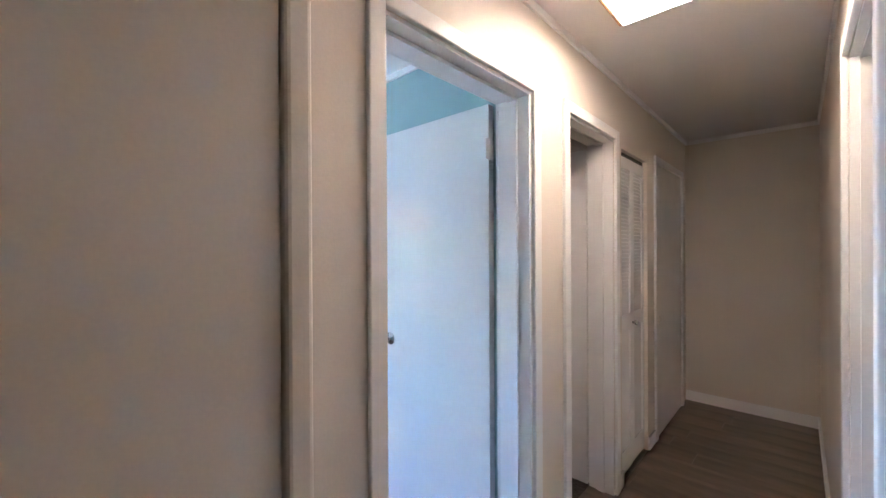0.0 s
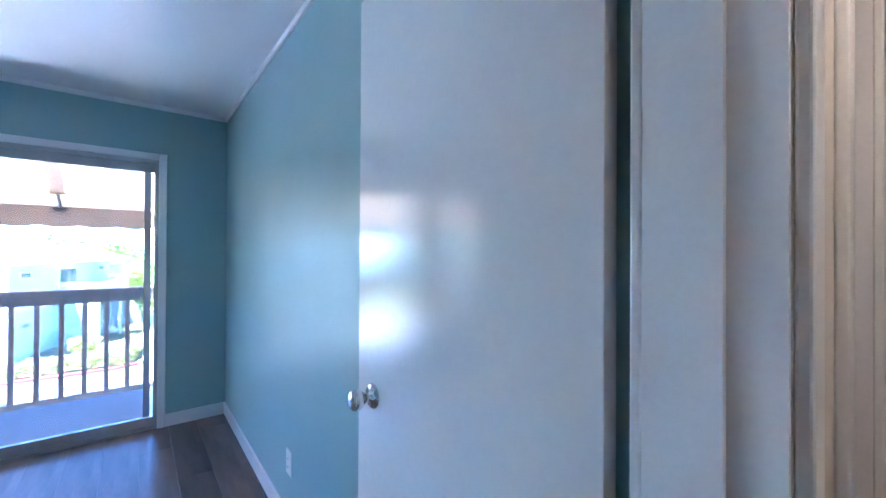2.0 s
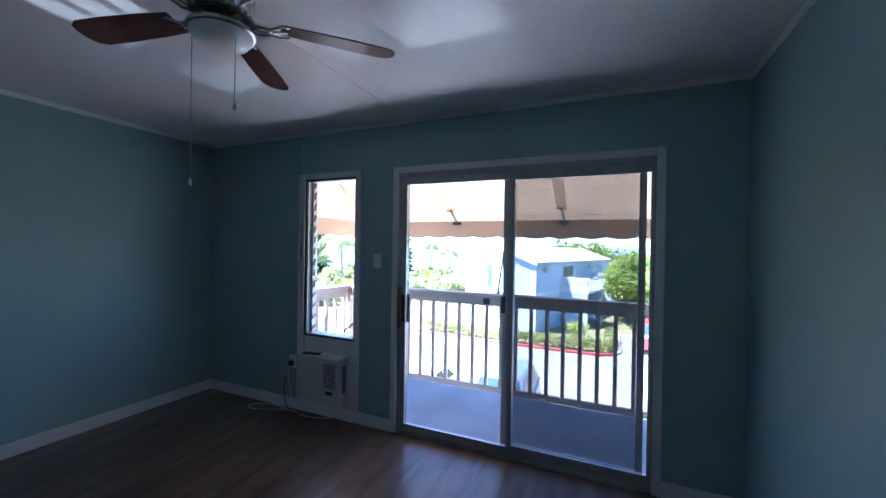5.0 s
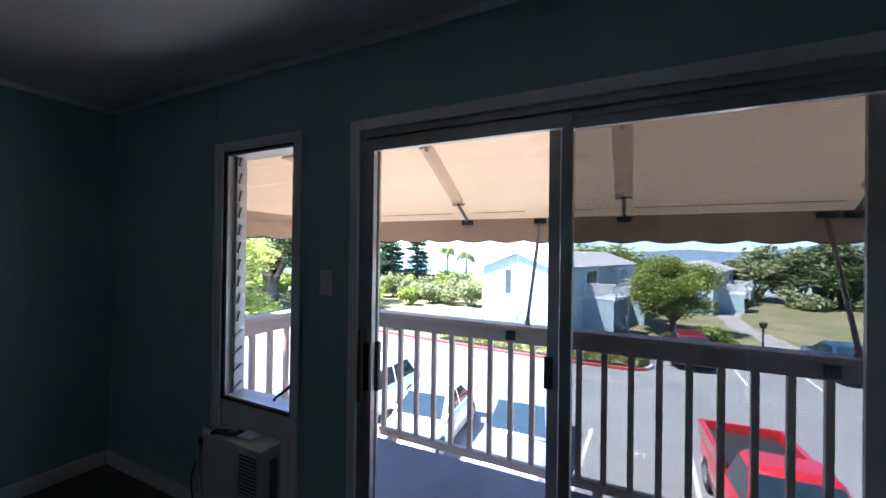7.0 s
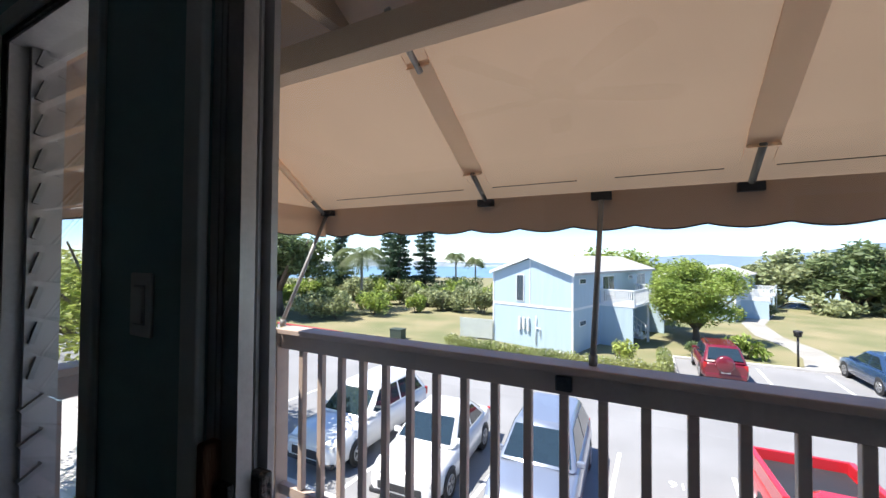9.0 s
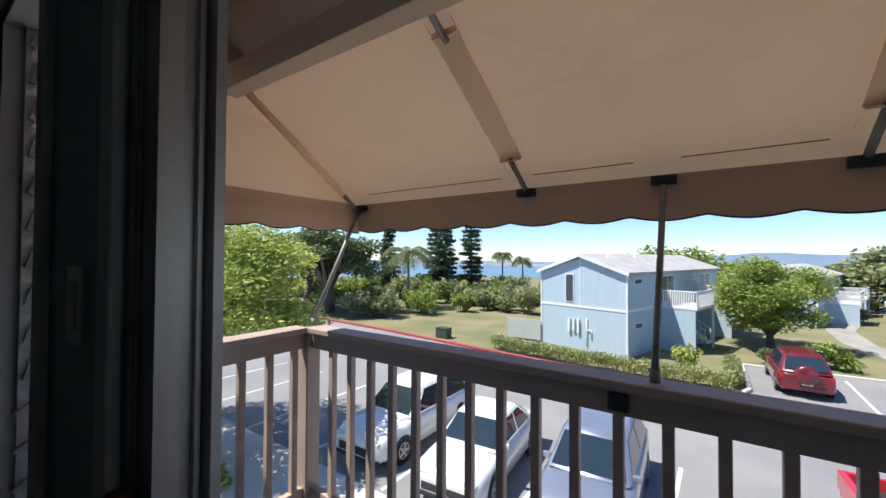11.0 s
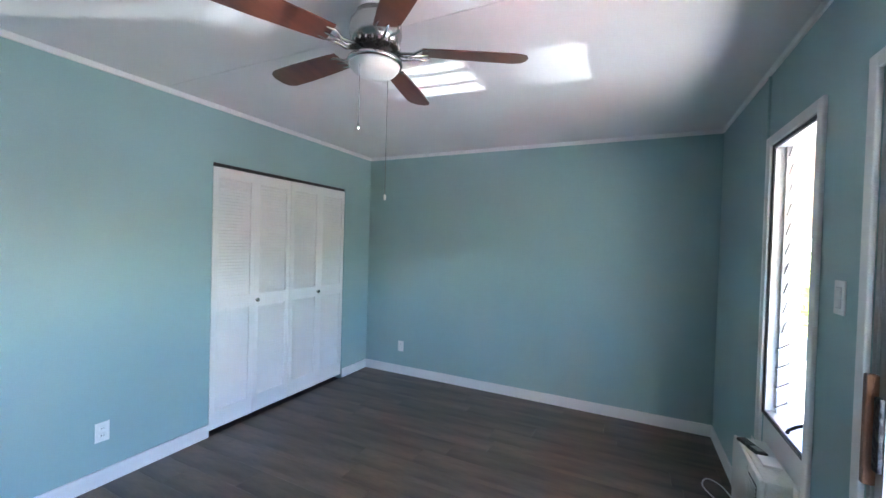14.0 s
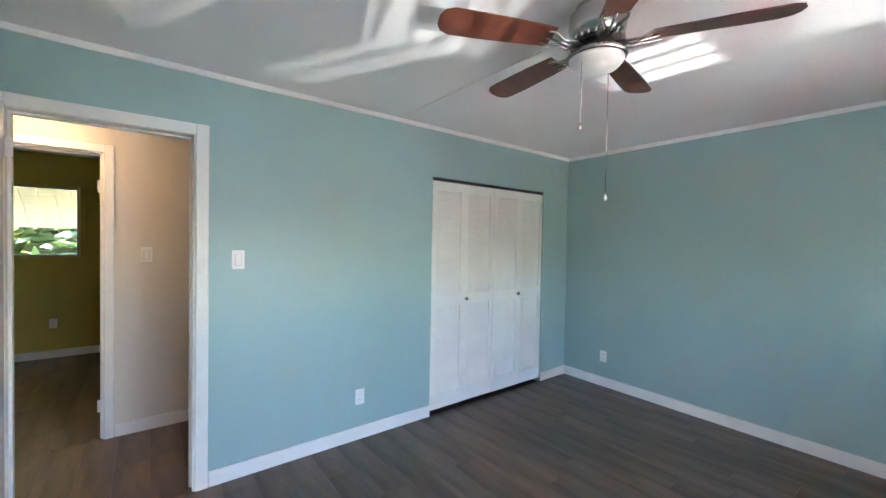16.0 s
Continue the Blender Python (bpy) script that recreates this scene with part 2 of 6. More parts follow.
# hall, bedroom side
B0, B1 = 0.285, 0.90        # bathroom doorway
F0, F1 = 1.03, 1.575        # hall bifold closet
E0, E1 = 1.80, 2.62          # door at the hall's end
hn_holes = [(D0, D1, -0.02, DH), (B0, B1, -0.02, DH), (F0, F1, 0, 2.06), (E0, E1, 0, DH)]
wall("wall_hall_north", [(a, b, HN, -0.077, c, d) for a, b, c, d in around(HW, HE + 0.1, hn_holes, -0.02, TOP)], HALLW, "warm white hall wall with doors")
wall("wall_rooms_north", [(a, b, -0.077, 0, c, d) for a, b, c, d in around(0.102, HE + 0.1, [(B0, B1, -0.02, DH), (F0, F1, 0, 2.06), (E0, E1, 0, DH)], -0.02, TOP)], BATH, "plain inner side of the hall wall")
wall("wall_hall_step", [(HW, -1.117, -0.235, HN - 0.001, -0.02, TOP)], HALLW, "stepped out warm white hall wall")
Y0, Y1 = -0.335, 0.41        # yellow room doorway
wall("wall_hall_south", [(a, b, HS - 0.07, HS, c, d) for a, b, c, d in around(HW, HE + 0.1, [(Y0, Y1, -0.02, DH)], -0.02, TOP)], HALLW, "warm white hall wall with a doorway")
wall("wall_hall_east", [(HE, HE + 0.1, HS, HN, -0.02, TOP)], HALLW, "plain warm white wall at the hall's end")
# the hall's west end is unseen; this wall is added to close it
wall("wall_hall_west", [(HW - 0.1, HW, HS, HN, -0.02, TOP)], HALLW, "unseen warm white wall added to close the hall behind the walker")
# closet behind the bifold doors, and small rooms that close the place
wall("wall_closet", [(C0 - 0.1, C0 - 0.02, -0.7, -0.08, -0.02, TOP), (C1 + 0.02, C1 + 0.07, -0.7, -0.152, -0.02, TOP), (C0 - 0.1, C1 + 0.07, -0.78, -0.7, -0.02, TOP)], BATH, "plain closet walls")
wall("wall_bathroom", [(0.102, 0.16, 0.001, 1.6, -0.02, TOP), (0.94, 0.985, 0.001, 1.6, -0.02, TOP), (0.16, 0.94, 1.6, 1.68, -0.02, TOP)], BATH, "plain white bathroom walls")
wall("wall_hall_closet", [(0.987, 1.05, 0.001, 0.6, -0.02, TOP), (1.62, 1.70, 0.001, 0.6, -0.02, TOP), (1.05, 1.62, 0.55, 0.6, -0.02, TOP)], BATH, "plain hall closet walls")
# yellow room
YS, YWX, YEX = -3.9, -1.9, 1.6
YV0, YV1, YZ0, YZ1 = 0.08, 0.95, 1.22, 2.07
wall("wall_yellow_south", [(a, b, YS - 0.12, YS, c, d) for a, b, c, d in around(YWX, YEX, [(YV0, YV1, YZ0, YZ1)], -0.02, TOP)], YELLOW, "yellow painted wall with a window")
wall("wall_yellow_west", [(YWX - 0.1, YWX, YS, HS - 0.072, -0.02, TOP)], YELLOW, "yellow painted wall")
wall("wall_yellow_east", [(YEX, YEX + 0.1, YS, HS - 0.072, -0.02, TOP)], YELLOW, "yellow painted wall")
wall("wall_yellow_north", [(a, b, HS - 0.085, HS - 0.072, c, d) for a, b, c, d in around(YWX, YEX, [(Y0, Y1, -0.02, DH)], -0.02, TOP)], YELLOW, "yellow painted wall with a doorway")


def slab(name, x0, x1, y0, y1, z0, z1, mat, label):
    bm = bmesh.new()
    box(bm, x0, x1, y0, y1, z0, z1)
    return solid(name, bm, mat, label, "ceiling" if "ceiling" in name else "floor", kind="structure")


slab("ceiling", XL, 0, 0, W, H, H + 0.1, CEIL, "white painted panel ceiling with faint sheen")
slab("ceiling_hall", HW, HE, HS, HN, H, H + 0.1, CEIL, "white hall ceiling with a light panel")
slab("ceiling_yellow", YWX, YEX, YS, HS - 0.072, H, H + 0.1, CEIL, "white ceiling of the yellow room")
slab("ceiling_bath", 0.16, 0.93, -0.077, 1.6, H, H + 0.1, CEIL, "white bathroom ceiling")
slab("ceiling_closet", C0, C1, -0.7, -0.08, H, H + 0.1, CEIL, "white closet ceiling")
# unseen outer walls and roof, added to keep daylight out of the rooms
wall("wall_daylight_stop", [(-9.1, -9, YS - 0.12, W + WT, GZ, 3.0), (7, 7.1, YS - 0.12, W + WT, GZ, 3.0), (-9, YWX, YS - 0.12, YS, GZ, 3.0), (YEX, 7, YS - 0.12, YS, GZ, 3.0), (YWX, YEX, YS - 0.12, YS, GZ, -0.26), (YWX, YEX, YS - 0.12, YS, TOP + 0.002, 3.0)], SIDING, "unseen pale blue outer walls that stop stray daylight")
slab("roof", -9.2, 7.2, YS - 0.5, W + WT, 3.002, 3.2, BATH, "unseen flat roof that stops daylight over the apartment")
FLOORM = material("dark subfloor", (0.05, 0.04, 0.035), 0.6)
slab("floor", -8.99, 6.99, YS - 0.1, W + WT - 0.01, -0.25, -0.012, FLOORM, "floor under the planks")


# ---- trim ----
def strip(name, p0, p1, wide, thick, mat, out, label, parent=None, bevel=0.004):
    """A flat rounded board from p0 to p1 on a wall; out: the way it stands off the wall; wide is across."""
    a, b, o = Vector(p0), Vector(p1), Vector(out)
    d = (b - a)
    L = d.length
    d.normalize()
    s = d.cross(o).normalized()
    m = Matrix((( *d, 0), (*s, 0), (*o, 0), (0, 0, 0, 1))).transposed()
    m.translation = a
    bm = bbox(0, L, -wide / 2, wide / 2, 0, thick, bevel, 2, m)
    if parent is not None:
        return part(name, bm, mat, parent, label)
    return solid(name, bm, mat, label, "trim", kind="structure")


def casing(name, axis, face, out, a0, a1, top, bottom, wide, thick, mat, label, sill=False):
    """Casing round an opening a0..a1 in a wall; axis x or y along the wall."""
    bm = bmesh.new()
    def put(u0, u1, z0, z1):
        lo, hi = sorted((face, face + out * thick))
        b = bbox(u0, u1, lo, hi, z0, z1, 0.005, 3) if axis == "x" else bbox(lo, hi, u0, u1, z0, z1, 0.005, 3)
        me = bpy.data.meshes.new("piece")
        b.to_mesh(me)
        b.free()
        bm.from_mesh(me)
        bpy.data.meshes.remove(me)
    put(a0 - wide, a0, bottom, top + wide)
    put(a1, a1 + wide, bottom, top + wide)
    put(a0, a1, top, top + wide)
    if sill:
        put(a0, a1, bottom, bottom + wide)
    return solid(name, bm, mat, label, "trim", kind="structure")


BB = 0.095
for name, p0, p1, out in (
        ("baseboard_west", (XL, 0, BB / 2), (XL, W, BB / 2), (1, 0, 0)), ("baseboard_east", (0, 0.02, BB / 2), (0, W, BB / 2), (-1, 0, 0)),
        ("baseboard_north", (XL + 0.013, W, BB / 2), (S0 - 0.052, W, BB / 2), (0, -1, 0)), ("baseboard_north_2", (S1 + 0.052, W, BB / 2), (-0.013, W, BB / 2), (0, -1, 0)),
        ("baseboard_south", (C1 + 0.002, 0, BB / 2), (D0 - 0.07, 0, BB / 2), (0, 1, 0)), ("baseboard_south_2", (XL + 0.013, 0, BB / 2), (C0 - 0.002, 0, BB / 2), (0, 1, 0)),
        ("baseboard_hall_east", (HE, HS, BB / 2), (HE, HN, BB / 2), (-1, 0, 0)), ("baseboard_hall_south", (Y1 + 0.062, HS, BB / 2), (HE - 0.013, HS, BB / 2), (0, 1, 0)),
        ("baseboard_hall_south_2", (HW, HS, BB / 2), (Y0 - 0.062, HS, BB / 2), (0, 1, 0)), ("baseboard_hall_north", (D1 + 0.062, HN, BB / 2), (B0 - 0.062, HN, BB / 2), (0, -1, 0)),
        ("baseboard_hall_north_2", (F1 + 0.002, HN, BB / 2), (E0 - 0.062, HN, BB / 2), (0, -1, 0)), ("baseboard_hall_north_3", (-1.05, HN, BB / 2), (D0 - 0.062, HN, BB / 2), (0, -1, 0)),
        ("baseboard_hall_north_4", (B1 + 0.062, HN, BB / 2), (F0 - 0.002, HN, BB / 2), (0, -1, 0)),
        ("baseboard_yellow", (YWX, YS, BB / 2), (YEX, YS, BB / 2), (0, 1, 0))):
    strip(name, p0, p1, BB, 0.013, WHITE, out, "white painted baseboard", bevel=0.003)
CR = 0.035
for name, p0, p1, out in (
        ("trim_ceiling_west", (XL, 0, H - CR / 2), (XL, W, H - CR / 2), (1, 0, 0)), ("trim_ceiling_east", (0, 0, H - CR / 2), (0, W, H - CR / 2), (-1, 0, 0)),
        ("trim_ceiling_north", (XL + 0.015, W, H - CR / 2), (-0.015, W, H - CR / 2), (0, -1, 0)), ("trim_ceiling_south", (XL + 0.015, 0, H - CR / 2), (-0.015, 0, H - CR / 2), (0, 1, 0)),
        ("trim_hall_north", (-1.055, HN, H - CR / 2), (HE, HN, H - CR / 2), (0, -1, 0)), ("trim_hall_south", (HW, HS, H - CR / 2), (HE, HS, H - CR / 2), (0, 1, 0)),
        ("trim_hall_east", (HE, HS + 0.015, H - CR / 2), (HE, HN - 0.015, H - CR / 2), (-1, 0, 0))):
    strip(name, p0, p1, CR, 0.015, WHITE, out, "narrow white ceiling moulding", bevel=0.004)
# seam batten of the ceiling panels
strip("trim_ceiling_seam", (-2.16, 0.02, H), (-2.16, W - 0.02, H), 0.012, 0.003, CEIL, (0, 0, -1), "thin ceiling panel seam", bevel=0.001)

CW = 0.055
casing("trim_door_bedroom", "x", 0, 1, D0, D1 - 0.012, DH - 0.012, 0, 0.066, 0.016, WHITE, "white painted door casing")
casing("trim_door_hall", "x", HN, -1, D0, D1, DH, 0, CW, 0.018, WHITE, "white painted door casing")
casing("trim_bathroom", "x", HN, -1, B0, B1, DH, 0, CW, 0.018, WHITE, "white painted door casing")
casing("trim_hall_end", "x", HN, -1, E0, E1, DH, 0, CW, 0.018, WHITE, "white painted door casing")
casing("trim_yellow", "x", HS, 1, Y0, Y1, DH, 0, CW, 0.018, WHITE, "white painted door casing")
casing("trim_slider", "x", W, -1, S0, S1, SH, 0, 0.05, 0.016, WHITE, "white painted sliding door casing")
casing("trim_window", "x", W, -1, V0, V1, VH, 0.09, 0.05, 0.016, WHITE, "white painted window casing")
solid("trim_hall_corner", bbox(-1.115, -1.057, -0.252, HN - 0.001, 0, H - 0.036, 0.012, 3), HALLW, "rounded corner board on the hall wall", "trim", kind="structure")


def jamb(name, x0, x1, y0, y1, top, label="white painted door jamb with stop"):
    """Lining of a doorway in a wall along x, with a stop bead."""
    bm = bmesh.new()
    ym = (y0 + y1) / 2
    for a, b in ((x0, x0 + 0.012), (x1 - 0.012, x1)):
        box(bm, a, b, y0, y1, 0, top)
    box(bm, x0 + 0.012, x1 - 0.012, y0, y1, top - 0.012, top)
    for a, b in ((x0 + 0.012, x0 + 0.024), (x1 - 0.024, x1 - 0.012)):
        box(bm, a, b, ym - 0.02, ym + 0.018, 0, top - 0.024)
    box(bm, x0 + 0.012, x1 - 0.012, ym - 0.02, ym + 0.018, top - 0.024, top - 0.0125)
    return solid(name, bm, WHITE, label, "trim", kind="structure")


jamb("door_jamb_bedroom", D0, D1, HN + 0.001, -0.001, DH)
jamb("door_jamb_bathroom", B0, B1, HN + 0.001, -0.001, DH)
jamb("door_jamb_yellow", Y0, Y1, HS - 0.084, HS - 0.001, DH)


# ---- doors ----
def hinge(parent, m):
    bm = bmesh.new()
    box(bm, -0.002, 0.0, -0.03, 0.03, -0.045, 0.045)
    tube(bm, [(0.002, 0.0, -0.045), (0.002, 0.0, 0.045)], 0.006, 8)
    bm.transform(m)
    part("hinge", bm, WHITE, parent, "white painted hinge")


def knob_pair(parent, x, z, thick, mat=CHROME):
    """Round knobs with roses on both faces of a leaf that spans x, faces at y=0 and y=-thick."""
    for s, y in ((1, 0.0), (-1, -thick)):
        bm = bmesh.new()
        prof = [(0.034, 0.0), (0.034, 0.004), (0.03, 0.008), (0.013, 0.012), (0.012, 0.028), (0.02, 0.034), (0.027, 0.044), (0.028, 0.055), (0.024, 0.065), (0.013, 0.069), (0.002, 0.07)]
        lathe(bm, prof, 24, pose(x, y, z, -90 * s, 0, 0))
        part("door_knob", bm, mat, parent, "polished round door knob", smooth=True)


def leaf(name, width, height, thick, mat, label, m, knob_at=None, hinges=True):
    t = thing(name, (0, 0, 0), label, "door")
    t["kind"] = "structure"
    part("door_panel", bbox(0, width, -thick, 0, 0.008, height, 0.002, 2), mat, t)
    if knob_at:
        knob_pair(t, knob_at[0], knob_at[1], thick)
        part("latch", bbox(width - 0.0005, width + 0.002, -thick * 0.8, -thick * 0.2, knob_at[1] - 0.03, knob_at[1] + 0.03), NICKEL, t, "metal latch plate")
    if hinges:
        for z in (0.22, height - 0.2):
            hinge(t, Matrix.Translation((-0.004, 0.0, z)))
    t.matrix_world = m
    return t


DOOR_ANG = 90.6
leaf("door_1", 0.752, 2.085, 0.038, DOORW, "smooth white hollow-core door standing open", pose(-0.066, 0.048, 0, 0, 0, DOOR_ANG), (0.664, 0.958))
leaf("door_2", 0.56, 2.05, 0.036, WHITE, "white door opened into the bathroom", pose(B1 - 0.016, 0.006, 0, 0, 0, 90), (0.50, 0.955))
leaf("door_3", E1 - E0 - 0.006, DH - 0.004, 0.038, WHITE, "cream white closed door at the hall's end", pose(E1 - 0.003, HN - 0.006, 0, 0, 0, 180), None, False)
part("latch", bbox(E0 + 0.012, E0 + 0.05, HN - 0.012, HN - 0.004, 0.87, 0.93, 0.002), NICKEL, bpy.data.objects["door_3"]).matrix_parent_inverse = bpy.data.objects["door_3"].matrix_world.inverted()
leaf("door_5", 0.735, 2.05, 0.038, WHITE, "white door opened into the yellow room", pose(Y0 + 0.016, HS - 0.09, 0, 0, 0, -92), (0.67, 0.955))


def louvre_leaf(parent, x0, x1, y, z0, z1, mat, knob_x=None):
    """A bifold leaf: stiles, three rails and two fields of slats."""
    st, th = 0.042, 0.026
    bm = bmesh.new()
    mid = z0 + (z1 - z0) * 0.475
    for p in ((x0, x0 + st, z0, z1), (x1 - st, x1, z0, z1), (x0 + st, x1 - st, z0, z0 + 0.14), (x0 + st, x1 - st, mid - 0.05, mid + 0.05), (x0 + st, x1 - st, z1 - 0.075, z1)):
        box(bm, p[0], p[1], y - th, y, p[2], p[3])
    leaf_part = part("door_panel", bm, mat, parent)
    bm = bmesh.new()
    for a, b in ((z0 + 0.14, mid - 0.05), (mid + 0.05, z1 - 0.075)):
        n = int((b - a) / 0.024)
        for k in range(n):
            zc = a + (k + 0.5) * (b - a) / n
            box(bm, x0 + st - 0.004, x1 - st + 0.004, -0.0165, 0.0165, -0.0028, 0.0028, Matrix.Translation((0, y - th / 2, zc)) @ Euler((radians(-64), 0, 0)).to_matrix().to_4x4())
    sl = part("slats", bm, mat, leaf_part, "rows of thin louvre slats")
    sl["kind"] = "stuff"
    if knob_x is not None:
        bm = bmesh.new()
        lathe(bm, [(0.008, 0), (0.008, 0.012), (0.016, 0.018), (0.017, 0.026), (0.012, 0.03), (0.002, 0.031)], 16, pose(knob_x, y, z0 + 0.955 - 0.02, -90, 0, 0))
        part("knob", bm, NICKEL, leaf_part, "small round metal knob", smooth=True)


def bifold(name, x0, x1, n, y, z0, z1, label, knobs):
    t = thing(name, ((x0 + x1) / 2, y, 0), label, "closet doors")
    t["kind"] = "structure"
    w = (x1 - x0) / n
    for k in range(n):
        louvre_leaf(t, x0 + k * w + 0.002, x0 + (k + 1) * w - 0.002, y + (0.003 if k % 2 else 0), z0, z1, WHITE, knobs.get(k))
    # track coloured black for the shaded gap above the leaves
    part("track", bbox(x0, x1, y - 0.04, y - 0.006, z1 + 0.006, z1 + 0.03, 0.002), BLACK, t, "door track darkened like the shaded gap")
    for c in t.children:
        c.matrix_parent_inverse = Matrix.Translation((-(x0 + x1) / 2, -y, 0))
    return t


w4 = (C1 - C0) / 4
bifold("door_6", C0 + 0.004, C1 - 0.004, 4, -0.006, 0.04, CH - 0.03, "white louvred bifold closet doors, closed", {1: C0 + w4 + 0.022 + w4 * 0.0, 2: C1 - w4 - 0.022})
hall_bifold = bifold("door_7", -0.270, 0.270, 2, 0.0, 0.02, 2.03, "white louvred bifold hall closet doors", {1: -0.0})
hall_bifold.matrix_world = pose((F0 + F1) / 2, HN + 0.022, 0, 0, 0, 180)

# ---- sliding door ----
def panel(parent, name, x0, x1, y, z0, z1, stile, rail, th, mat, pane, label=""):
    bm = bmesh.new()
    for a, b, c, d in ((x0, x0 + stile, z0, z1), (x1 - stile, x1, z0, z1), (x0 + stile, x1 - stile, z0, z0 + rail), (x0 + stile, x1 - stile, z1 - rail, z1)):
        box(bm, a, b, y - th / 2, y + th / 2, c, d)
    fr = part(name, bm, mat, parent, label)
    bm = bmesh.new()
    vs = [bm.verts.new(p) for p in ((x0 + stile, y, z0 + rail), (x1 - stile, y, z0 + rail), (x1 - stile, y, z1 - rail), (x0 + stile, y, z1 - rail))]
    bm.faces.new(vs)
    pn = part("pane", bm, pane, fr)
    pn.visible_shadow = False
    return fr


slider = thing("sliding_door", ((S0 + S1) / 2, W + 0.07, 0), "aluminium sliding glass balcony door, closed", "sliding door")
slider["kind"] = "structure"
bm = bmesh.new()
for p in ((S0, S0 + 0.02, W + 0.002, W + 0.092, 0.0, SH), (S1 - 0.016, S1, W + 0.002, W + 0.092, 0.0, SH), (S0 + 0.02, S1 - 0.016, W + 0.002, W + 0.092, SH - 0.03, SH), (S0 + 0.02, S1 - 0.016, W + 0.002, W + 0.092, -0.005, 0.018)):
    box(bm, *p)
for y in (W + 0.02, W + 0.05, W + 0.08):     # tracks
    box(bm, S0 + 0.02, S1 - 0.016, y - 0.002, y + 0.002, 0.018, 0.03)
    box(bm, S0 + 0.02, S1 - 0.016, y + 0.006, y + 0.01, SH - 0.055, SH - 0.03)
for y in (W + 0.004, W + 0.034, W + 0.066):      # side channels
    box(bm, S0 + 0.02, S0 + 0.03, y, y + 0.006, 0.018, SH - 0.03)
box(bm, S0 + 0.02, S0 + 0.048, W + 0.078, W + 0.091, 0.018, SH - 0.03)
part("door_frame", bm, ALU, slider, "weathered aluminium frame with tracks")
panel(slider, "glass_panel", S0 + 0.03, -1.318, W + 0.02, 0.032, SH - 0.04, 0.038, 0.05, 0.026, ALU, GLASS, "sliding glass panel")
panel(slider, "glass_panel", -1.355, S1 + 0.012, W + 0.05, 0.032, SH - 0.04, 0.036, 0.05, 0.026, ALU, GLASS, "fixed glass panel")
panel(slider, "screen_panel", -1.416, -0.500, W + 0.105, 0.01, SH - 0.002, 0.042, 0.06, 0.018, ALU, SCREEN, "sliding insect screen")
part("handle", bbox(S0 + 0.012, S0 + 0.034, W - 0.022, W + 0.008, 0.83, 1.15, 0.006, 3), material("brown wooden handle", (0.22, 0.09, 0.045), 0.4, vary=0.1, stretch=(8, 8, 1)), slider, "brown wooden pull handle")
part("lock", bbox(S0 + 0.034, S0 + 0.066, W - 0.006, W + 0.007, 0.88, 1.09, 0.004, 2), BLACK, slider, "black door lock")
part("pull", bbox(S0 + 0.052, S0 + 0.085, W + 0.034, W + 0.06, 0.87, 1.09, 0.005, 2), BLACK, slider, "black outer pull")
part("pull", bbox(-1.42, -1.386, W + 0.056, W + 0.072, 1.0, 1.12, 0.004, 2), BLACK, slider, "black screen latch")
for c in slider.children:
    c.matrix_parent_inverse = Matrix.Translation((-(S0 + S1) / 2, -(W + 0.07), 0))

# ---- louvred window with the air conditioner panel ----
win = thing("window_1", ((V0 + V1) / 2, W + 0.06, 0.7), "tall jalousie window with glass louvres", "window")
win["kind"] = "structure"
wo = Matrix.Translation((-(V0 + V1) / 2, -(W + 0.06), -0.7))
GB = 0.67
bm = bmesh.new()
for p in ((V0, V0 + 0.025, W + 0.002, W + 0.12, GB, VH), (V1 - 0.018, V1, W + 0.002, W + 0.12, GB, VH), (V0 + 0.025, V1 - 0.018, W + 0.002, W + 0.12, VH - 0.02, VH), (V0 + 0.025, V1 - 0.018, W + 0.002, W + 0.12, GB, GB + 0.02)):
    box(bm, *p)
part("window_frame", bm, ALU_L, win, "pale aluminium jalousie frame")
bm = bmesh.new()
for p in ((V0, V0 + 0.012, GB, VH), (V1 - 0.012, V1, GB, VH), (V0 + 0.012, V1 - 0.012, VH - 0.012, VH), (V0 + 0.012, V1 - 0.012, GB, GB + 0.012)):
    box(bm, p[0], p[1], W - 0.006, W + 0.0015, p[2], p[3])
part("gasket", bm, BLACK, win, "thin black inner frame")
part("lower_panel", bbox(V0, V1, W + 0.004, W + 0.03, 0.09, GB - 0.002, 0.002), WHITE, win, "white board below the louvres")
bm = bmesh.new()
box(bm, V0 + 0.03, V0 + 0.05, W + 0.04, W + 0.075, GB + 0.02, VH - 0.02)
part("side_rail", bm, ALU_L, win)
bm = bmesh.new()
nb = 14
for k in range(nb):
    zc = GB + 0.06 + k * (VH - GB - 0.1) / (nb - 1)
    tilt = 74 if k > 3 else 34
    m = Matrix.Translation((0, W + 0.06, zc)) @ Euler((radians(tilt), 0, 0)).to_matrix().to_4x4()
    b = bmesh.new()
    box(b, V0 + 0.05, V1 - 0.03, -0.05, 0.05, -0.0025, 0.0025, m)
    pn = part("louvre_blade", b, GLASS, win)
    pn.visible_shadow = False
    b = bmesh.new()
    box(b, V0 + 0.036, V0 + 0.062, -0.03, 0.03, -0.006, 0.006, m)
    box(b, V1 - 0.036, V1 - 0.02, -0.03, 0.03, -0.006, 0.006, m)
    part("blade_clip", b, ALU, win)
b = bmesh.new()
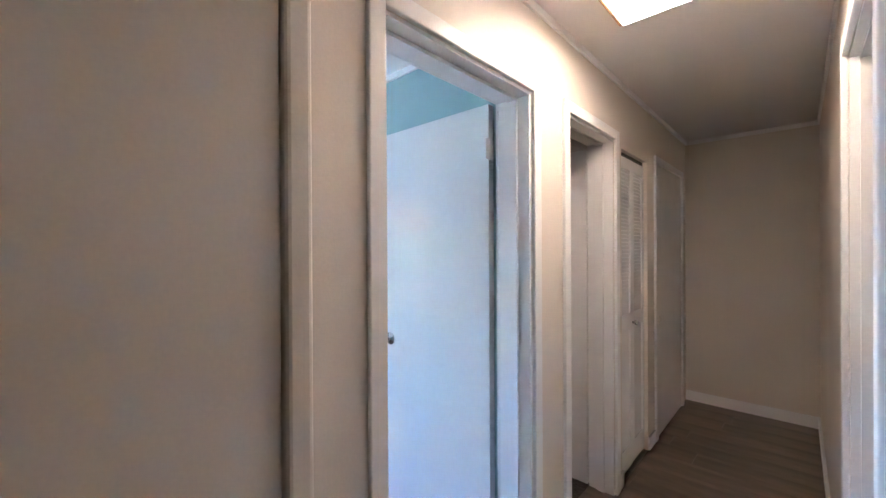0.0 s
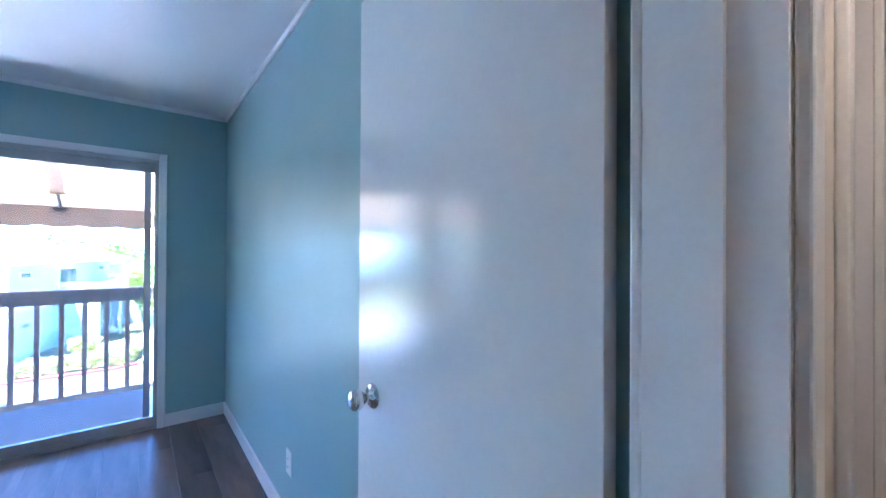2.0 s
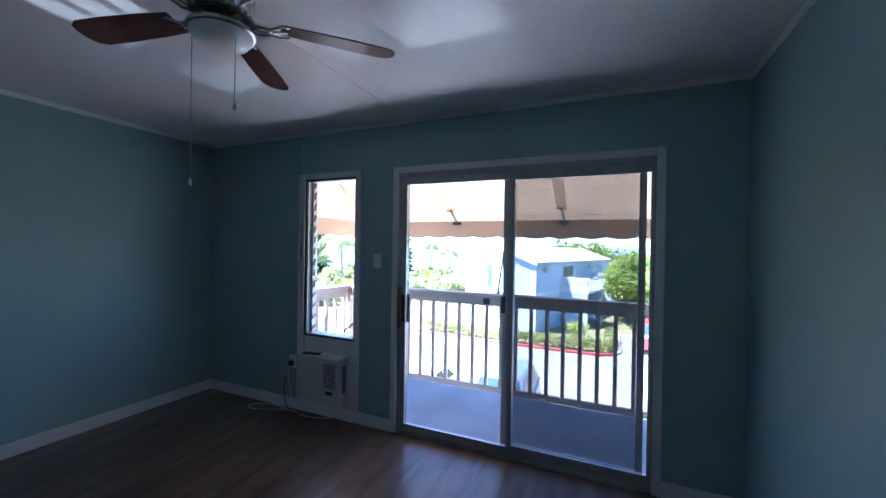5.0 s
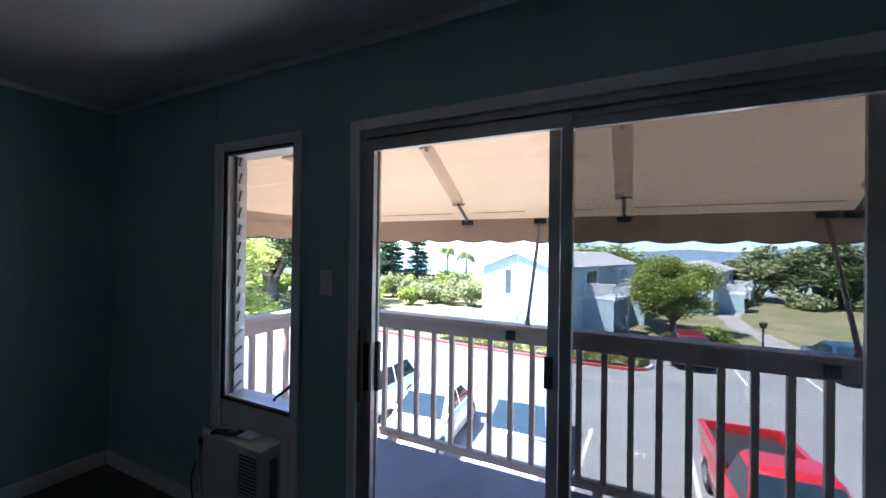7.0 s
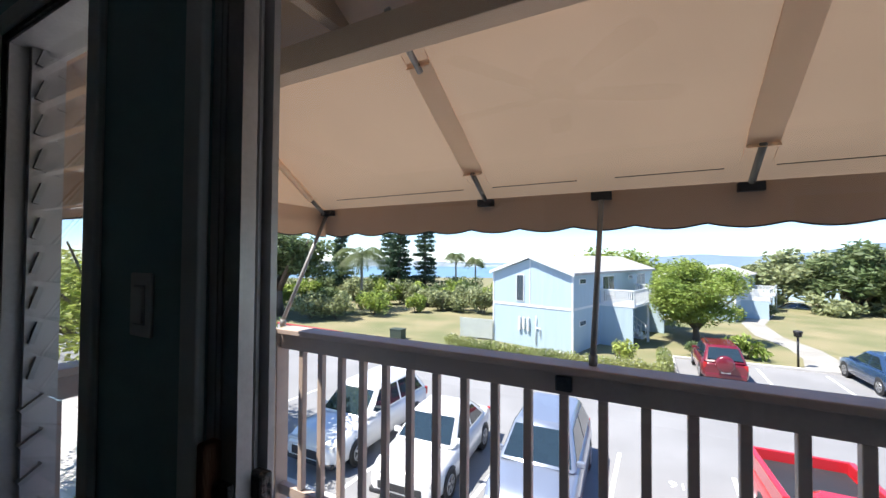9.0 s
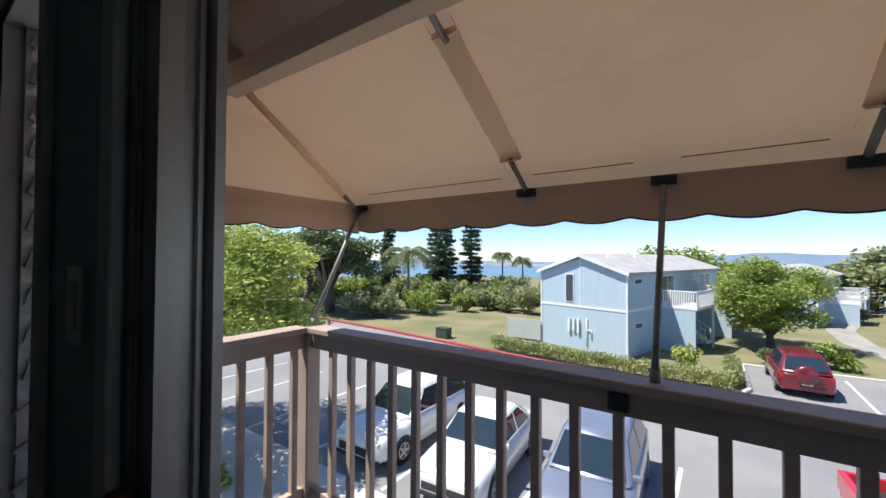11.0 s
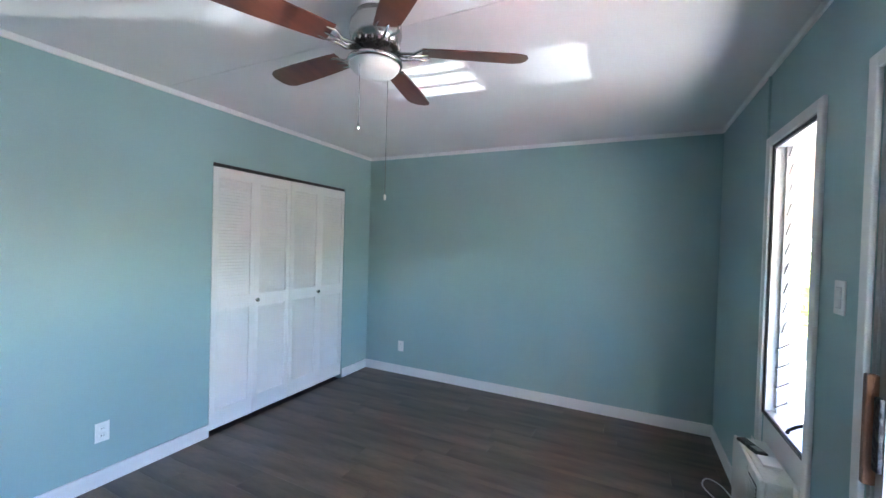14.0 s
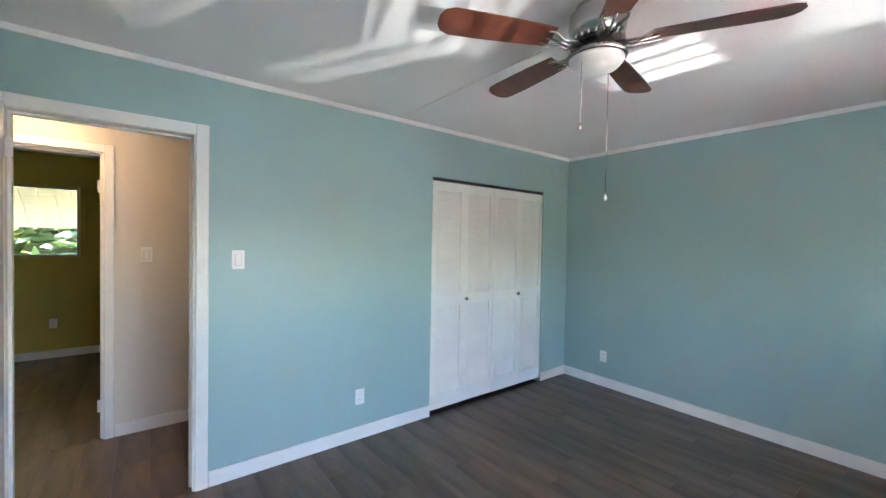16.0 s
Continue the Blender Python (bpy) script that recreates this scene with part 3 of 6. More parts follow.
tube(b, [(V1 - 0.02, W + 0.01, 0.82), (V1 - 0.03, W - 0.02, 0.80), (V1 - 0.075, W - 0.035, 0.765), (V1 - 0.085, W - 0.035, 0.75)], [0.008, 0.007, 0.006, 0.008], 8)
part("crank", b, BLACK, win, "black crank handle", smooth=True)
bm.free()
for c in win.children:
    c.matrix_parent_inverse = wo

# ---- balcony ----
RY, RX, RT = 4.80, -3.75, 0.975
slab("floor_balcony", RX - 0.06, 3.0, W + WT, RY - 0.165, -0.16, -0.03, DECK, "blue grey coated balcony deck")


def railing(name, p0, p1, first, step, label):
    """Board rail on square balusters, with a bottom rail."""
    a, b = Vector(p0), Vector(p1)
    L = (b - a).length
    ang = math.degrees(math.atan2(b.y - a.y, b.x - a.x))
    t = thing(name, (0, 0, 0), label, "railing")
    part("top_rail", bbox(0, L, -0.065, 0.065, RT - 0.035, RT, 0.006), RAILM, t, "weathered painted cap rail")
    part("rail_board", bbox(0, L, -0.02, 0.02, RT - 0.135, RT - 0.036, 0.003), RAILM, t)
    part("bottom_rail", bbox(0, L, -0.022, 0.022, -0.085, -0.022, 0.003), RAILM, t)
    me = mesh_of("baluster", bbox(-0.019, 0.019, -0.019, 0.019, -0.021, RT - 0.136, 0.003, 1), RAILM)
    for k in range(int((L - first - 0.02) / step) + 1):
        ob = new("baluster", me)
        ob.location = (first + k * step, 0, 0)
        ob.parent = t
    for k in range(int(L / 1.6)):
        part("bracket", bbox(0.75 + k * 1.6, 0.81 + k * 1.6, -0.21, -0.023, -0.15, -0.05, 0.004), RAILM, t, "short painted joist end")
    t.matrix_world = pose(a.x, a.y, a.z, 0, 0, ang)
    return t


railing("railing", (RX + 0.05, RY, 0), (2.96, RY, 0), 0.179, 0.1593, "mauve brown painted wooden balcony railing")
railing("railing", (RX, W + WT, 0), (RX, RY - 0.05, 0), 0.040, 0.163, "mauve brown painted wooden side railing")
solid("rail_post", bbox(RX - 0.048, RX + 0.048, RY - 0.048, RY + 0.048, -0.16, RT - 0.036, 0.004), RAILM, "square painted corner post of the railing", "post")

# ---- awning ----
AY, AZ, AX = 5.20, 1.768, -3.74     # front bar
BY, BZ = 4.20, 2.205                # beam under the canvas, and its lower edge
HX = -3.60                          # the beam's end
XE = 3.0
awning = thing("awning", (0, AY, AZ), "tan canvas balcony awning with scalloped valance", "awning")
aw0 = Matrix.Translation((0, -AY, -AZ))


def aw(name, bm, mat, label="", smooth=False):
    ob = part(name, bm, mat, awning, label, smooth)
    ob.matrix_parent_inverse = aw0
    return ob


def sheet(bm, corners, nu, nv, sag=0.0, ripple=0.0):
    """A canvas sheet between four corners, sagging a little between its edges."""
    a, b, c, d = [Vector(p) for p in corners]
    nrm = (b - a).cross(d - a).normalized()
    g = []
    for j in range(nv + 1):
        row = []
        for i in range(nu + 1):
            u, v = i / nu, j / nv
            p = (a * (1 - u) + b * u) * (1 - v) + (d * (1 - u) + c * u) * v
            p = p + nrm * (sag * math.sin(math.pi * u) * math.sin(math.pi * v) + ripple * min(1.0, 8 * u, 8 * (1 - u), 4 * v, 4 * (1 - v)) * noise.noise(p * 3.0))
            row.append(bm.verts.new(p))
        g.append(row)
    for j in range(nv):
        for i in range(nu):
            bm.faces.new((g[j][i], g[j][i + 1], g[j + 1][i + 1], g[j + 1][i])).smooth = True


YT, ZT = W + WT + 0.02, 2.52
slope = (BZ + 0.14 - AZ) / (BY - AY)
def canvas_z(y):
    return AZ + 0.02 + slope * (y - AY)


bm = bmesh.new()
sheet(bm, ((AX - 0.015, AY + 0.015, AZ + 0.02), (XE, AY + 0.015, AZ + 0.02), (XE, BY - 0.25, canvas_z(BY - 0.25)), (HX, BY - 0.25, canvas_z(BY - 0.25))), 60, 8, 0, 0.012)
aw("canvas_front", bm, CANVAS, "tan canvas slope")
bm = bmesh.new()
sheet(bm, ((AX - 0.015, YT, AZ + 0.02), (AX - 0.015, AY + 0.015, AZ + 0.02), (HX, BY - 0.25, canvas_z(BY - 0.25)), (HX, YT, canvas_z(BY - 0.25))), 14, 6, 0.0, 0.03)
aw("canvas_side", bm, CANVAS, "tan canvas end panel with folds")


def valance(p0, p1, drop, step, lean):
    a, b = Vector(p0), Vector(p1)
    L = (b - a).length
    n = int(L / 0.02)
    bm = bmesh.new()
    top, mid, low, edge = [], [], [], []
    for i in range(n + 1):
        s = L * i / n
        p = a + (b - a) * (i / n)
        scal = 0.022 * abs(math.sin(math.pi * s / step))
        w = 0.006 * math.sin(s * 9) + 0.004 * math.sin(s * 23)
        top.append(bm.verts.new(p))
        low.append(bm.verts.new(p + Vector(lean) * w + Vector((0, 0, -(drop - 0.03) - scal))))
        edge.append(bm.verts.new(p + Vector(lean) * w + Vector((0, 0, -(drop - 0.022) - scal))))
    for i in range(n):
        bm.faces.new((top[i], top[i + 1], low[i + 1], low[i])).smooth = True
        f = bm.faces.new((low[i], low[i + 1], edge[i + 1], edge[i]))
        f.material_index = 1
    return bm


PIPING = material("black valance piping", (0.03, 0.028, 0.03), 0.8)
for p0, p1, lean in (((AX - 0.014, AY + 0.012, AZ + 0.02), (XE, AY + 0.012, AZ + 0.02), (0, 1, 0)), ((AX - 0.012, YT, AZ + 0.02), (AX - 0.012, AY + 0.014, AZ + 0.02), (1, 0, 0))):
    bm = valance(p0, p1, 0.21, 0.30, lean)
    ob = aw("valance", bm, [VALANCE, PIPING], "scalloped valance with black piping")
bm = bmesh.new()
tube(bm, [(AX - 0.03, AY + 0.032, AZ), (XE, AY + 0.032, AZ)], 0.013, 8)
aw("front_bar", bm, GALV, "galvanised front bar", True)
bm = bmesh.new()
tube(bm, [(AX - 0.032, YT, AZ), (AX - 0.032, AY + 0.03, AZ)], 0.013, 8)
aw("side_bar", bm, GALV, "galvanised side bar", True)
bm = bmesh.new()
for a, b in ((AX + 0.2, -2.56), (-2.38, -1.92), (-1.74, -1.3), (-1.12, 0.0), (0.1, XE)):
    tube(bm, [(a, AY - 0.095, canvas_z(AY - 0.095) - 0.01), (b, AY - 0.095, canvas_z(AY - 0.095) - 0.01)], 0.0022, 5)
aw("lacing", bm, PIPING, "dark lacing cord")
for k, rx in enumerate((-2.45, -1.19, 0.07, 1.33)):
    bm = bmesh.new()
    for dx in (-0.055, 0.055):
        tube(bm, [(rx + dx, AY - 0.12, canvas_z(AY - 0.12) - 0.004), (rx + dx, BY + 0.16, canvas_z(BY + 0.16) - 0.004)], 0.0015, 6)
    for yy in (AY - 0.215, BY + 0.20):
        sheet(bm, ((rx - 0.055, yy - 0.015, canvas_z(yy) - 0.03), (rx + 0.055, yy - 0.015, canvas_z(yy) - 0.03), (rx + 0.055, yy + 0.015, canvas_z(yy) - 0.004), (rx - 0.055, yy + 0.015, canvas_z(yy) - 0.004)), 6, 1, -0.008)
    ya0, yb0 = AY - 0.2, BY + 0.19
    sheet(bm, ((rx - 0.055, ya0, canvas_z(ya0) - 0.009), (rx + 0.055, ya0, canvas_z(ya0) - 0.009), (rx + 0.055, yb0, canvas_z(yb0) - 0.009), (rx - 0.055, yb0, canvas_z(yb0) - 0.009)), 6, 10, 0.012, 0.002)
    aw("rafter_pocket", bm, POCKET, "sewn canvas rafter pocket")
    bm = bmesh.new()
    tube(bm, [(rx, AY, AZ - 0.004), (rx, AY - 0.22, canvas_z(AY - 0.22) - 0.02)], 0.014, 10)
    aw("rafter", bm, GALV, "galvanised rafter pipe", True)
    bm = bmesh.new()
    tube(bm, [(rx, BY + 0.22, canvas_z(BY + 0.22) - 0.022), (rx, BY - 0.02, canvas_z(BY - 0.02) - 0.03)], 0.014, 10)
    aw("rafter", bm, GALV, "galvanised rafter pipe", True)
    bm = bbox(rx - 0.05, rx + 0.05, AY - 0.03, AY + 0.004, AZ - 0.03, AZ + 0.012, 0.004)
    aw("clamp", bm, BLACK, "dark pipe clamp")
# hip pipe at the corner
bm = bmesh.new()
ca, cb = Vector((AX + 0.01, AY - 0.01, AZ)), Vector((HX, BY - 0.1, canvas_z(BY - 0.1)))
low = Vector((0, 0, -0.03))
tube(bm, [ca + low, ca.lerp(cb, 0.16) + low], 0.014, 10)
aw("rafter", bm, GALV, "galvanised hip pipe", True)
bm = bmesh.new()
tube(bm, [ca.lerp(cb, 0.8) + low, ca.lerp(cb, 0.98) + low], 0.014, 10)
aw("rafter", bm, GALV, "galvanised hip pipe", True)
bm = bmesh.new()
tube(bm, [ca.lerp(cb, 0.15) + low, ca.lerp(cb, 0.5) + low * 0.9, ca.lerp(cb, 0.82) + low], [0.02, 0.024, 0.02], 12)
aw("rafter_pocket", bm, POCKET, "sewn canvas hip pocket", True)
aw("clamp", bbox(AX - 0.02, AX + 0.09, AY - 0.04, AY + 0.004, AZ - 0.03, AZ + 0.008, 0.004), BLACK, "dark corner clamp")
for sx, lean in ((AX + 0.02, 0.0), (-1.81, 0.0), (-0.06, 0.0), (1.4, 0)):
    bm = bmesh.new()
    tube(bm, [(sx, AY - 0.01, AZ - 0.02), (sx + lean, RY + 0.01, RT + 0.04)], 0.013, 10)
    tube(bm, [(sx + lean, RY + 0.01, RT + 0.045), (sx + lean, RY + 0.01, RT + 0.001)], 0.018, 10)
    aw("strut", bm, GALV, "galvanised awning strut", True)
    if sx > -3:
        aw("clamp", bbox(sx - 0.05, sx + 0.05, AY - 0.03, AY + 0.004, AZ - 0.03, AZ + 0.012, 0.004), BLACK, "dark pipe clamp")
        aw("cleat", bbox(sx - 0.15, sx - 0.08, RY - 0.045, RY - 0.021, RT - 0.115, RT - 0.05, 0.006), BLACK, "dark rope cleat")
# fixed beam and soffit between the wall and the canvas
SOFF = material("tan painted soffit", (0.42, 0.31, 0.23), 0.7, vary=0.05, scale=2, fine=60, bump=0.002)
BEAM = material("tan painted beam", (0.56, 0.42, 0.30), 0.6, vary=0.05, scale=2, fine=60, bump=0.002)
solid("roof_beam", bbox(HX, XE, BY - 0.045, BY + 0.045, BZ, BZ + 0.115, 0.004), BEAM, "tan painted wooden eave beam", "beam")
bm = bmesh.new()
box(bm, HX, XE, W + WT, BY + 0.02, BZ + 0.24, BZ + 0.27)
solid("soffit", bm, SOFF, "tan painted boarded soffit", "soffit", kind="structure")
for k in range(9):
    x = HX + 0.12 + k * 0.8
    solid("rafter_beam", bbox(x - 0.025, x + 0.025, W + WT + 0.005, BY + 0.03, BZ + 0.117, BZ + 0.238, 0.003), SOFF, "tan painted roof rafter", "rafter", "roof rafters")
flood = thing("flood_light", (-3.33, W + WT + 0.3, 2.2), "white outdoor flood light under the soffit", "lamp")
part("head", bbox(-0.07, 0.07, -0.09, 0.09, -0.06, 0.06, 0.02, 3, pose(0, 0, 0, 0, 25, 0)), PLATE, flood)
b = bmesh.new()
tube(b, [(0, 0, 0.05), (0, 0, 0.255)], 0.012, 8)
part("arm", b, PLATE, flood)
b = bmesh.new()
tube(b, [(0, 0.05, -0.03), (0.16, 0.16, -0.07)], 0.016, 8)
part("spike", b, ALU, flood)

# ---- ground ----
def two_tone(name, a, b, scale, fine, rough, bump, detail=6):
    return material(name, a, rough, vary=0.14, scale=scale, fine=fine, bump=bump, tint=b, spec=0.2)


GRASS = two_tone("dry lawn grass", (0.165, 0.175, 0.085), (0.275, 0.24, 0.14), 0.28, 22, 0.95, 0.03)
ASPH = two_tone("sun bleached asphalt", (0.28, 0.28, 0.285), (0.225, 0.225, 0.23), 0.35, 45, 0.85, 0.006)
CONC = material("pale concrete", (0.60, 0.575, 0.54), 0.85, vary=0.08, scale=0.8, fine=30, bump=0.006)
REDK = material("red painted kerb", (0.42, 0.05, 0.055), 0.6, vary=0.12, scale=2, fine=20, bump=0.004)
PAINT = material("white road paint", (0.72, 0.72, 0.70), 0.7, vary=0.1, scale=3, fine=25, bump=0.002)
# distance haze is mixed into the sea and hill colours
SEA = material("far blue sea", (0.15, 0.26, 0.34), 0.35, vary=0.1, scale=0.004, fine=0.05, bump=0)
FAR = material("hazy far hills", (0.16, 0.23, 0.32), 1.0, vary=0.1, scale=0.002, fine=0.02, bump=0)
bm = bmesh.new()
rings = [0, 12, 25, 45, 75, 120, 200, 400, 900, 1600]
fall = [0, 0, 0, 0, -1.5, -6, -16, -32, -55, -60]
prev = None
for r, dz in zip(rings, fall):
    if r == 0:
        prev = [bm.verts.new((-5, 20, GZ - 0.02))]
        continue
    cur = [bm.verts.new((-5 + r * math.cos(a), 20 + r * math.sin(a), GZ - 0.02 + dz)) for a in (2 * math.pi * k / 72 for k in range(72))]
    for k in range(72):
        if len(prev) == 1:
            bm.faces.new((prev[0], cur[k], cur[(k + 1) % 72]))
        else:
            bm.faces.new((prev[k], cur[k], cur[(k + 1) % 72], prev[(k + 1) % 72]))
    prev = cur
solid("ground", bm, GRASS, "dry green and tan lawn sloping to the sea", "ground", kind="structure", smooth=True)
bm = bmesh.new()
vs = [bm.verts.new((4800 * math.cos(a), 4800 * math.sin(a), GZ - 57)) for a in (2 * math.pi * k / 64 for k in range(64))]
bm.faces.new(vs)
solid("water", bm, SEA, "far blue sea below the horizon", "sea", kind="structure")


def ridge(name, a0, a1, dist, h0, h1, seed, mat, label):
    """A far range of hills over a stretch of bearings (degrees left of +y)."""
    bm = bmesh.new()
    n = 80
    lo, hi, bk = [], [], []
    for k in range(n + 1):
        a = radians(a0 + (a1 - a0) * k / n)
        f = math.sin(math.pi * k / n) ** 0.7
        z = GZ - 58 + f * (h0 + (h1 - h0) * k / n) * (0.8 + 0.4 * noise.noise(Vector((k * 0.11, seed, 0)))) + f * 10 * noise.noise(Vector((k * 0.5, seed, 3)))
        lo.append(bm.verts.new((-dist * math.sin(a), dist * math.cos(a), GZ - 60)))
        hi.append(bm.verts.new((-1.08 * dist * math.sin(a), 1.08 * dist * math.cos(a), max(z, GZ - 57))))
        bk.append(bm.verts.new((-1.25 * dist * math.sin(a), 1.25 * dist * math.cos(a), GZ - 60)))
    for k in range(n):
        bm.faces.new((lo[k], lo[k + 1], hi[k + 1], hi[k]))
        bm.faces.new((hi[k], hi[k + 1], bk[k + 1], bk[k]))
    return solid(name, bm, mat, label, "hills", kind="structure", smooth=True)


# far ridges; the coast's pale colour has haze put into it as well
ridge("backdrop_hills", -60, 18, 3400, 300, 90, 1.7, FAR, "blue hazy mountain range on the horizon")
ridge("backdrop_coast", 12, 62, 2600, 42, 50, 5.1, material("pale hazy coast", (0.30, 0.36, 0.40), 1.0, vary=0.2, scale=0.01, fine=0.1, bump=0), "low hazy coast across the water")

# parking lot
KL = [(-46, 25.8), (-21.3, 24.0), (-14, 23.1), (-7.86, 22.4), (-3, 22.15), (-1.2, 22.15), (-0.5, 22.5), (-0.2, 23.2), (-0.2, 27.6), (30, 29.4)]
bm = bmesh.new()
lower = [(30, 6.6), (-46, 6.6)]
bm.faces.new([bm.verts.new((x, y, GZ)) for x, y in KL + lower])
road = solid("road", bm, ASPH, "sun bleached asphalt parking lot", "parking lot", kind="structure")


def kerb(name, pts, mat, label, w=0.16, h=0.14):
    bm = bmesh.new()
    rows = []
    for i, p in enumerate(pts):
        a, b = Vector(pts[max(i - 1, 0)]), Vector(pts[min(i + 1, len(pts) - 1)])
        n = (b - a).normalized()
        n = Vector((-n.y, n.x))
        p = Vector(p)
        q = p + n * w
        rows.append([bm.verts.new((p.x, p.y, GZ - 0.01)), bm.verts.new((p.x, p.y, GZ + h - 0.02)), bm.verts.new((p.x + n.x * 0.02, p.y + n.y * 0.02, GZ + h)), bm.verts.new((q.x, q.y, GZ + h)), bm.verts.new((q.x, q.y, GZ - 0.01))])
    for a, b in zip(rows, rows[1:]):
        for k in range(4):
            bm.faces.new((a[k], a[k + 1], b[k + 1], b[k]))
    return solid(name, bm, mat, label, "kerb", kind="structure")


kerb("kerb_red", KL[:7], REDK, "red painted concrete kerb")
kerb("kerb_grey", KL[6:], CONC, "pale concrete kerb")
bm = bmesh.new()
box(bm, -46, 30, 6.5, 9.7, GZ - 0.01, GZ + 0.10)
solid("pavement", bm, CONC, "pale concrete walk beside the stalls", "pavement", kind="structure")
bm = bmesh.new()
box(bm, -46, 30, W + WT + 0.4, 6.5, GZ - 0.01, GZ + 0.12)
solid("lawn_strip", bm, GRASS, "strip of lawn below the balcony", "lawn", kind="structure")


def stripe(x0, y0, x1, y1, w=0.10):
    d = Vector((x1 - x0, y1 - y0))
    L = d.length
    b = bbox(0, L, -w / 2, w / 2, 0, 0.004, 0, 2, pose(x0, y0, GZ + 0.001, 0, 0, math.degrees(math.atan2(d.y, d.x))))
    return solid("road_marking", b, PAINT, "white painted stall line", "marking", "stall lines", kind="structure")


for x in (-21.9, -19.2, -16.5, -13.45, -10.6, -7.75, -4.95, -2.24, 0.35, 3.0, 5.7):
    stripe(x - 0.15, 9.9, x, 15.0)
for x in (3.25, 5.85, 8.5, 11.1):
    stripe(x, 22.3, x + 0.1, 27.4)
# stall numbers
for num, x in (("16", -0.95), ("15", -3.6), ("17", 1.7)):
    cu = bpy.data.curves.new("number", "FONT")
    cu.body, cu.size, cu.extrude = num, 0.42, 0.001
    ob = new("stall_number", cu)
    ob.matrix_world = pose(x + 0.25, 14.1, GZ + 0.004, 0, 0, 180)
    cu.materials.append(PAINT)
    tagged(ob, "white painted stall number " + num, "marking", kind="structure")


# ---- vehicles ----
def paint(name, col, rough=0.25, metal=0.0):
    m = material(name, col, rough, metal, vary=0.02, scale=2, fine=200, bump=0)
    b = m.node_tree.nodes["Principled BSDF"]
    b.inputs["Coat Weight"].default_value, b.inputs["Coat Roughness"].default_value = 0.8, 0.05
    return m


AUTOGLASS = material("tinted car glass", (0.02, 0.035, 0.045), 0.03, vary=0.05, bump=0, spec=1.0)
LAMPG = material("clear lamp glass", (0.6, 0.6, 0.6), 0.1, vary=0.05, bump=0)
REDG = material("red lamp glass", (0.45, 0.02, 0.02), 0.12, vary=0.05, bump=0)
PLASTIC = material("dark grey trim plastic", (0.03, 0.03, 0.033), 0.55, vary=0.1)
ALLOY = material("silver alloy wheel", (0.5, 0.5, 0.51), 0.3, 0.8, vary=0.05, bump=0)


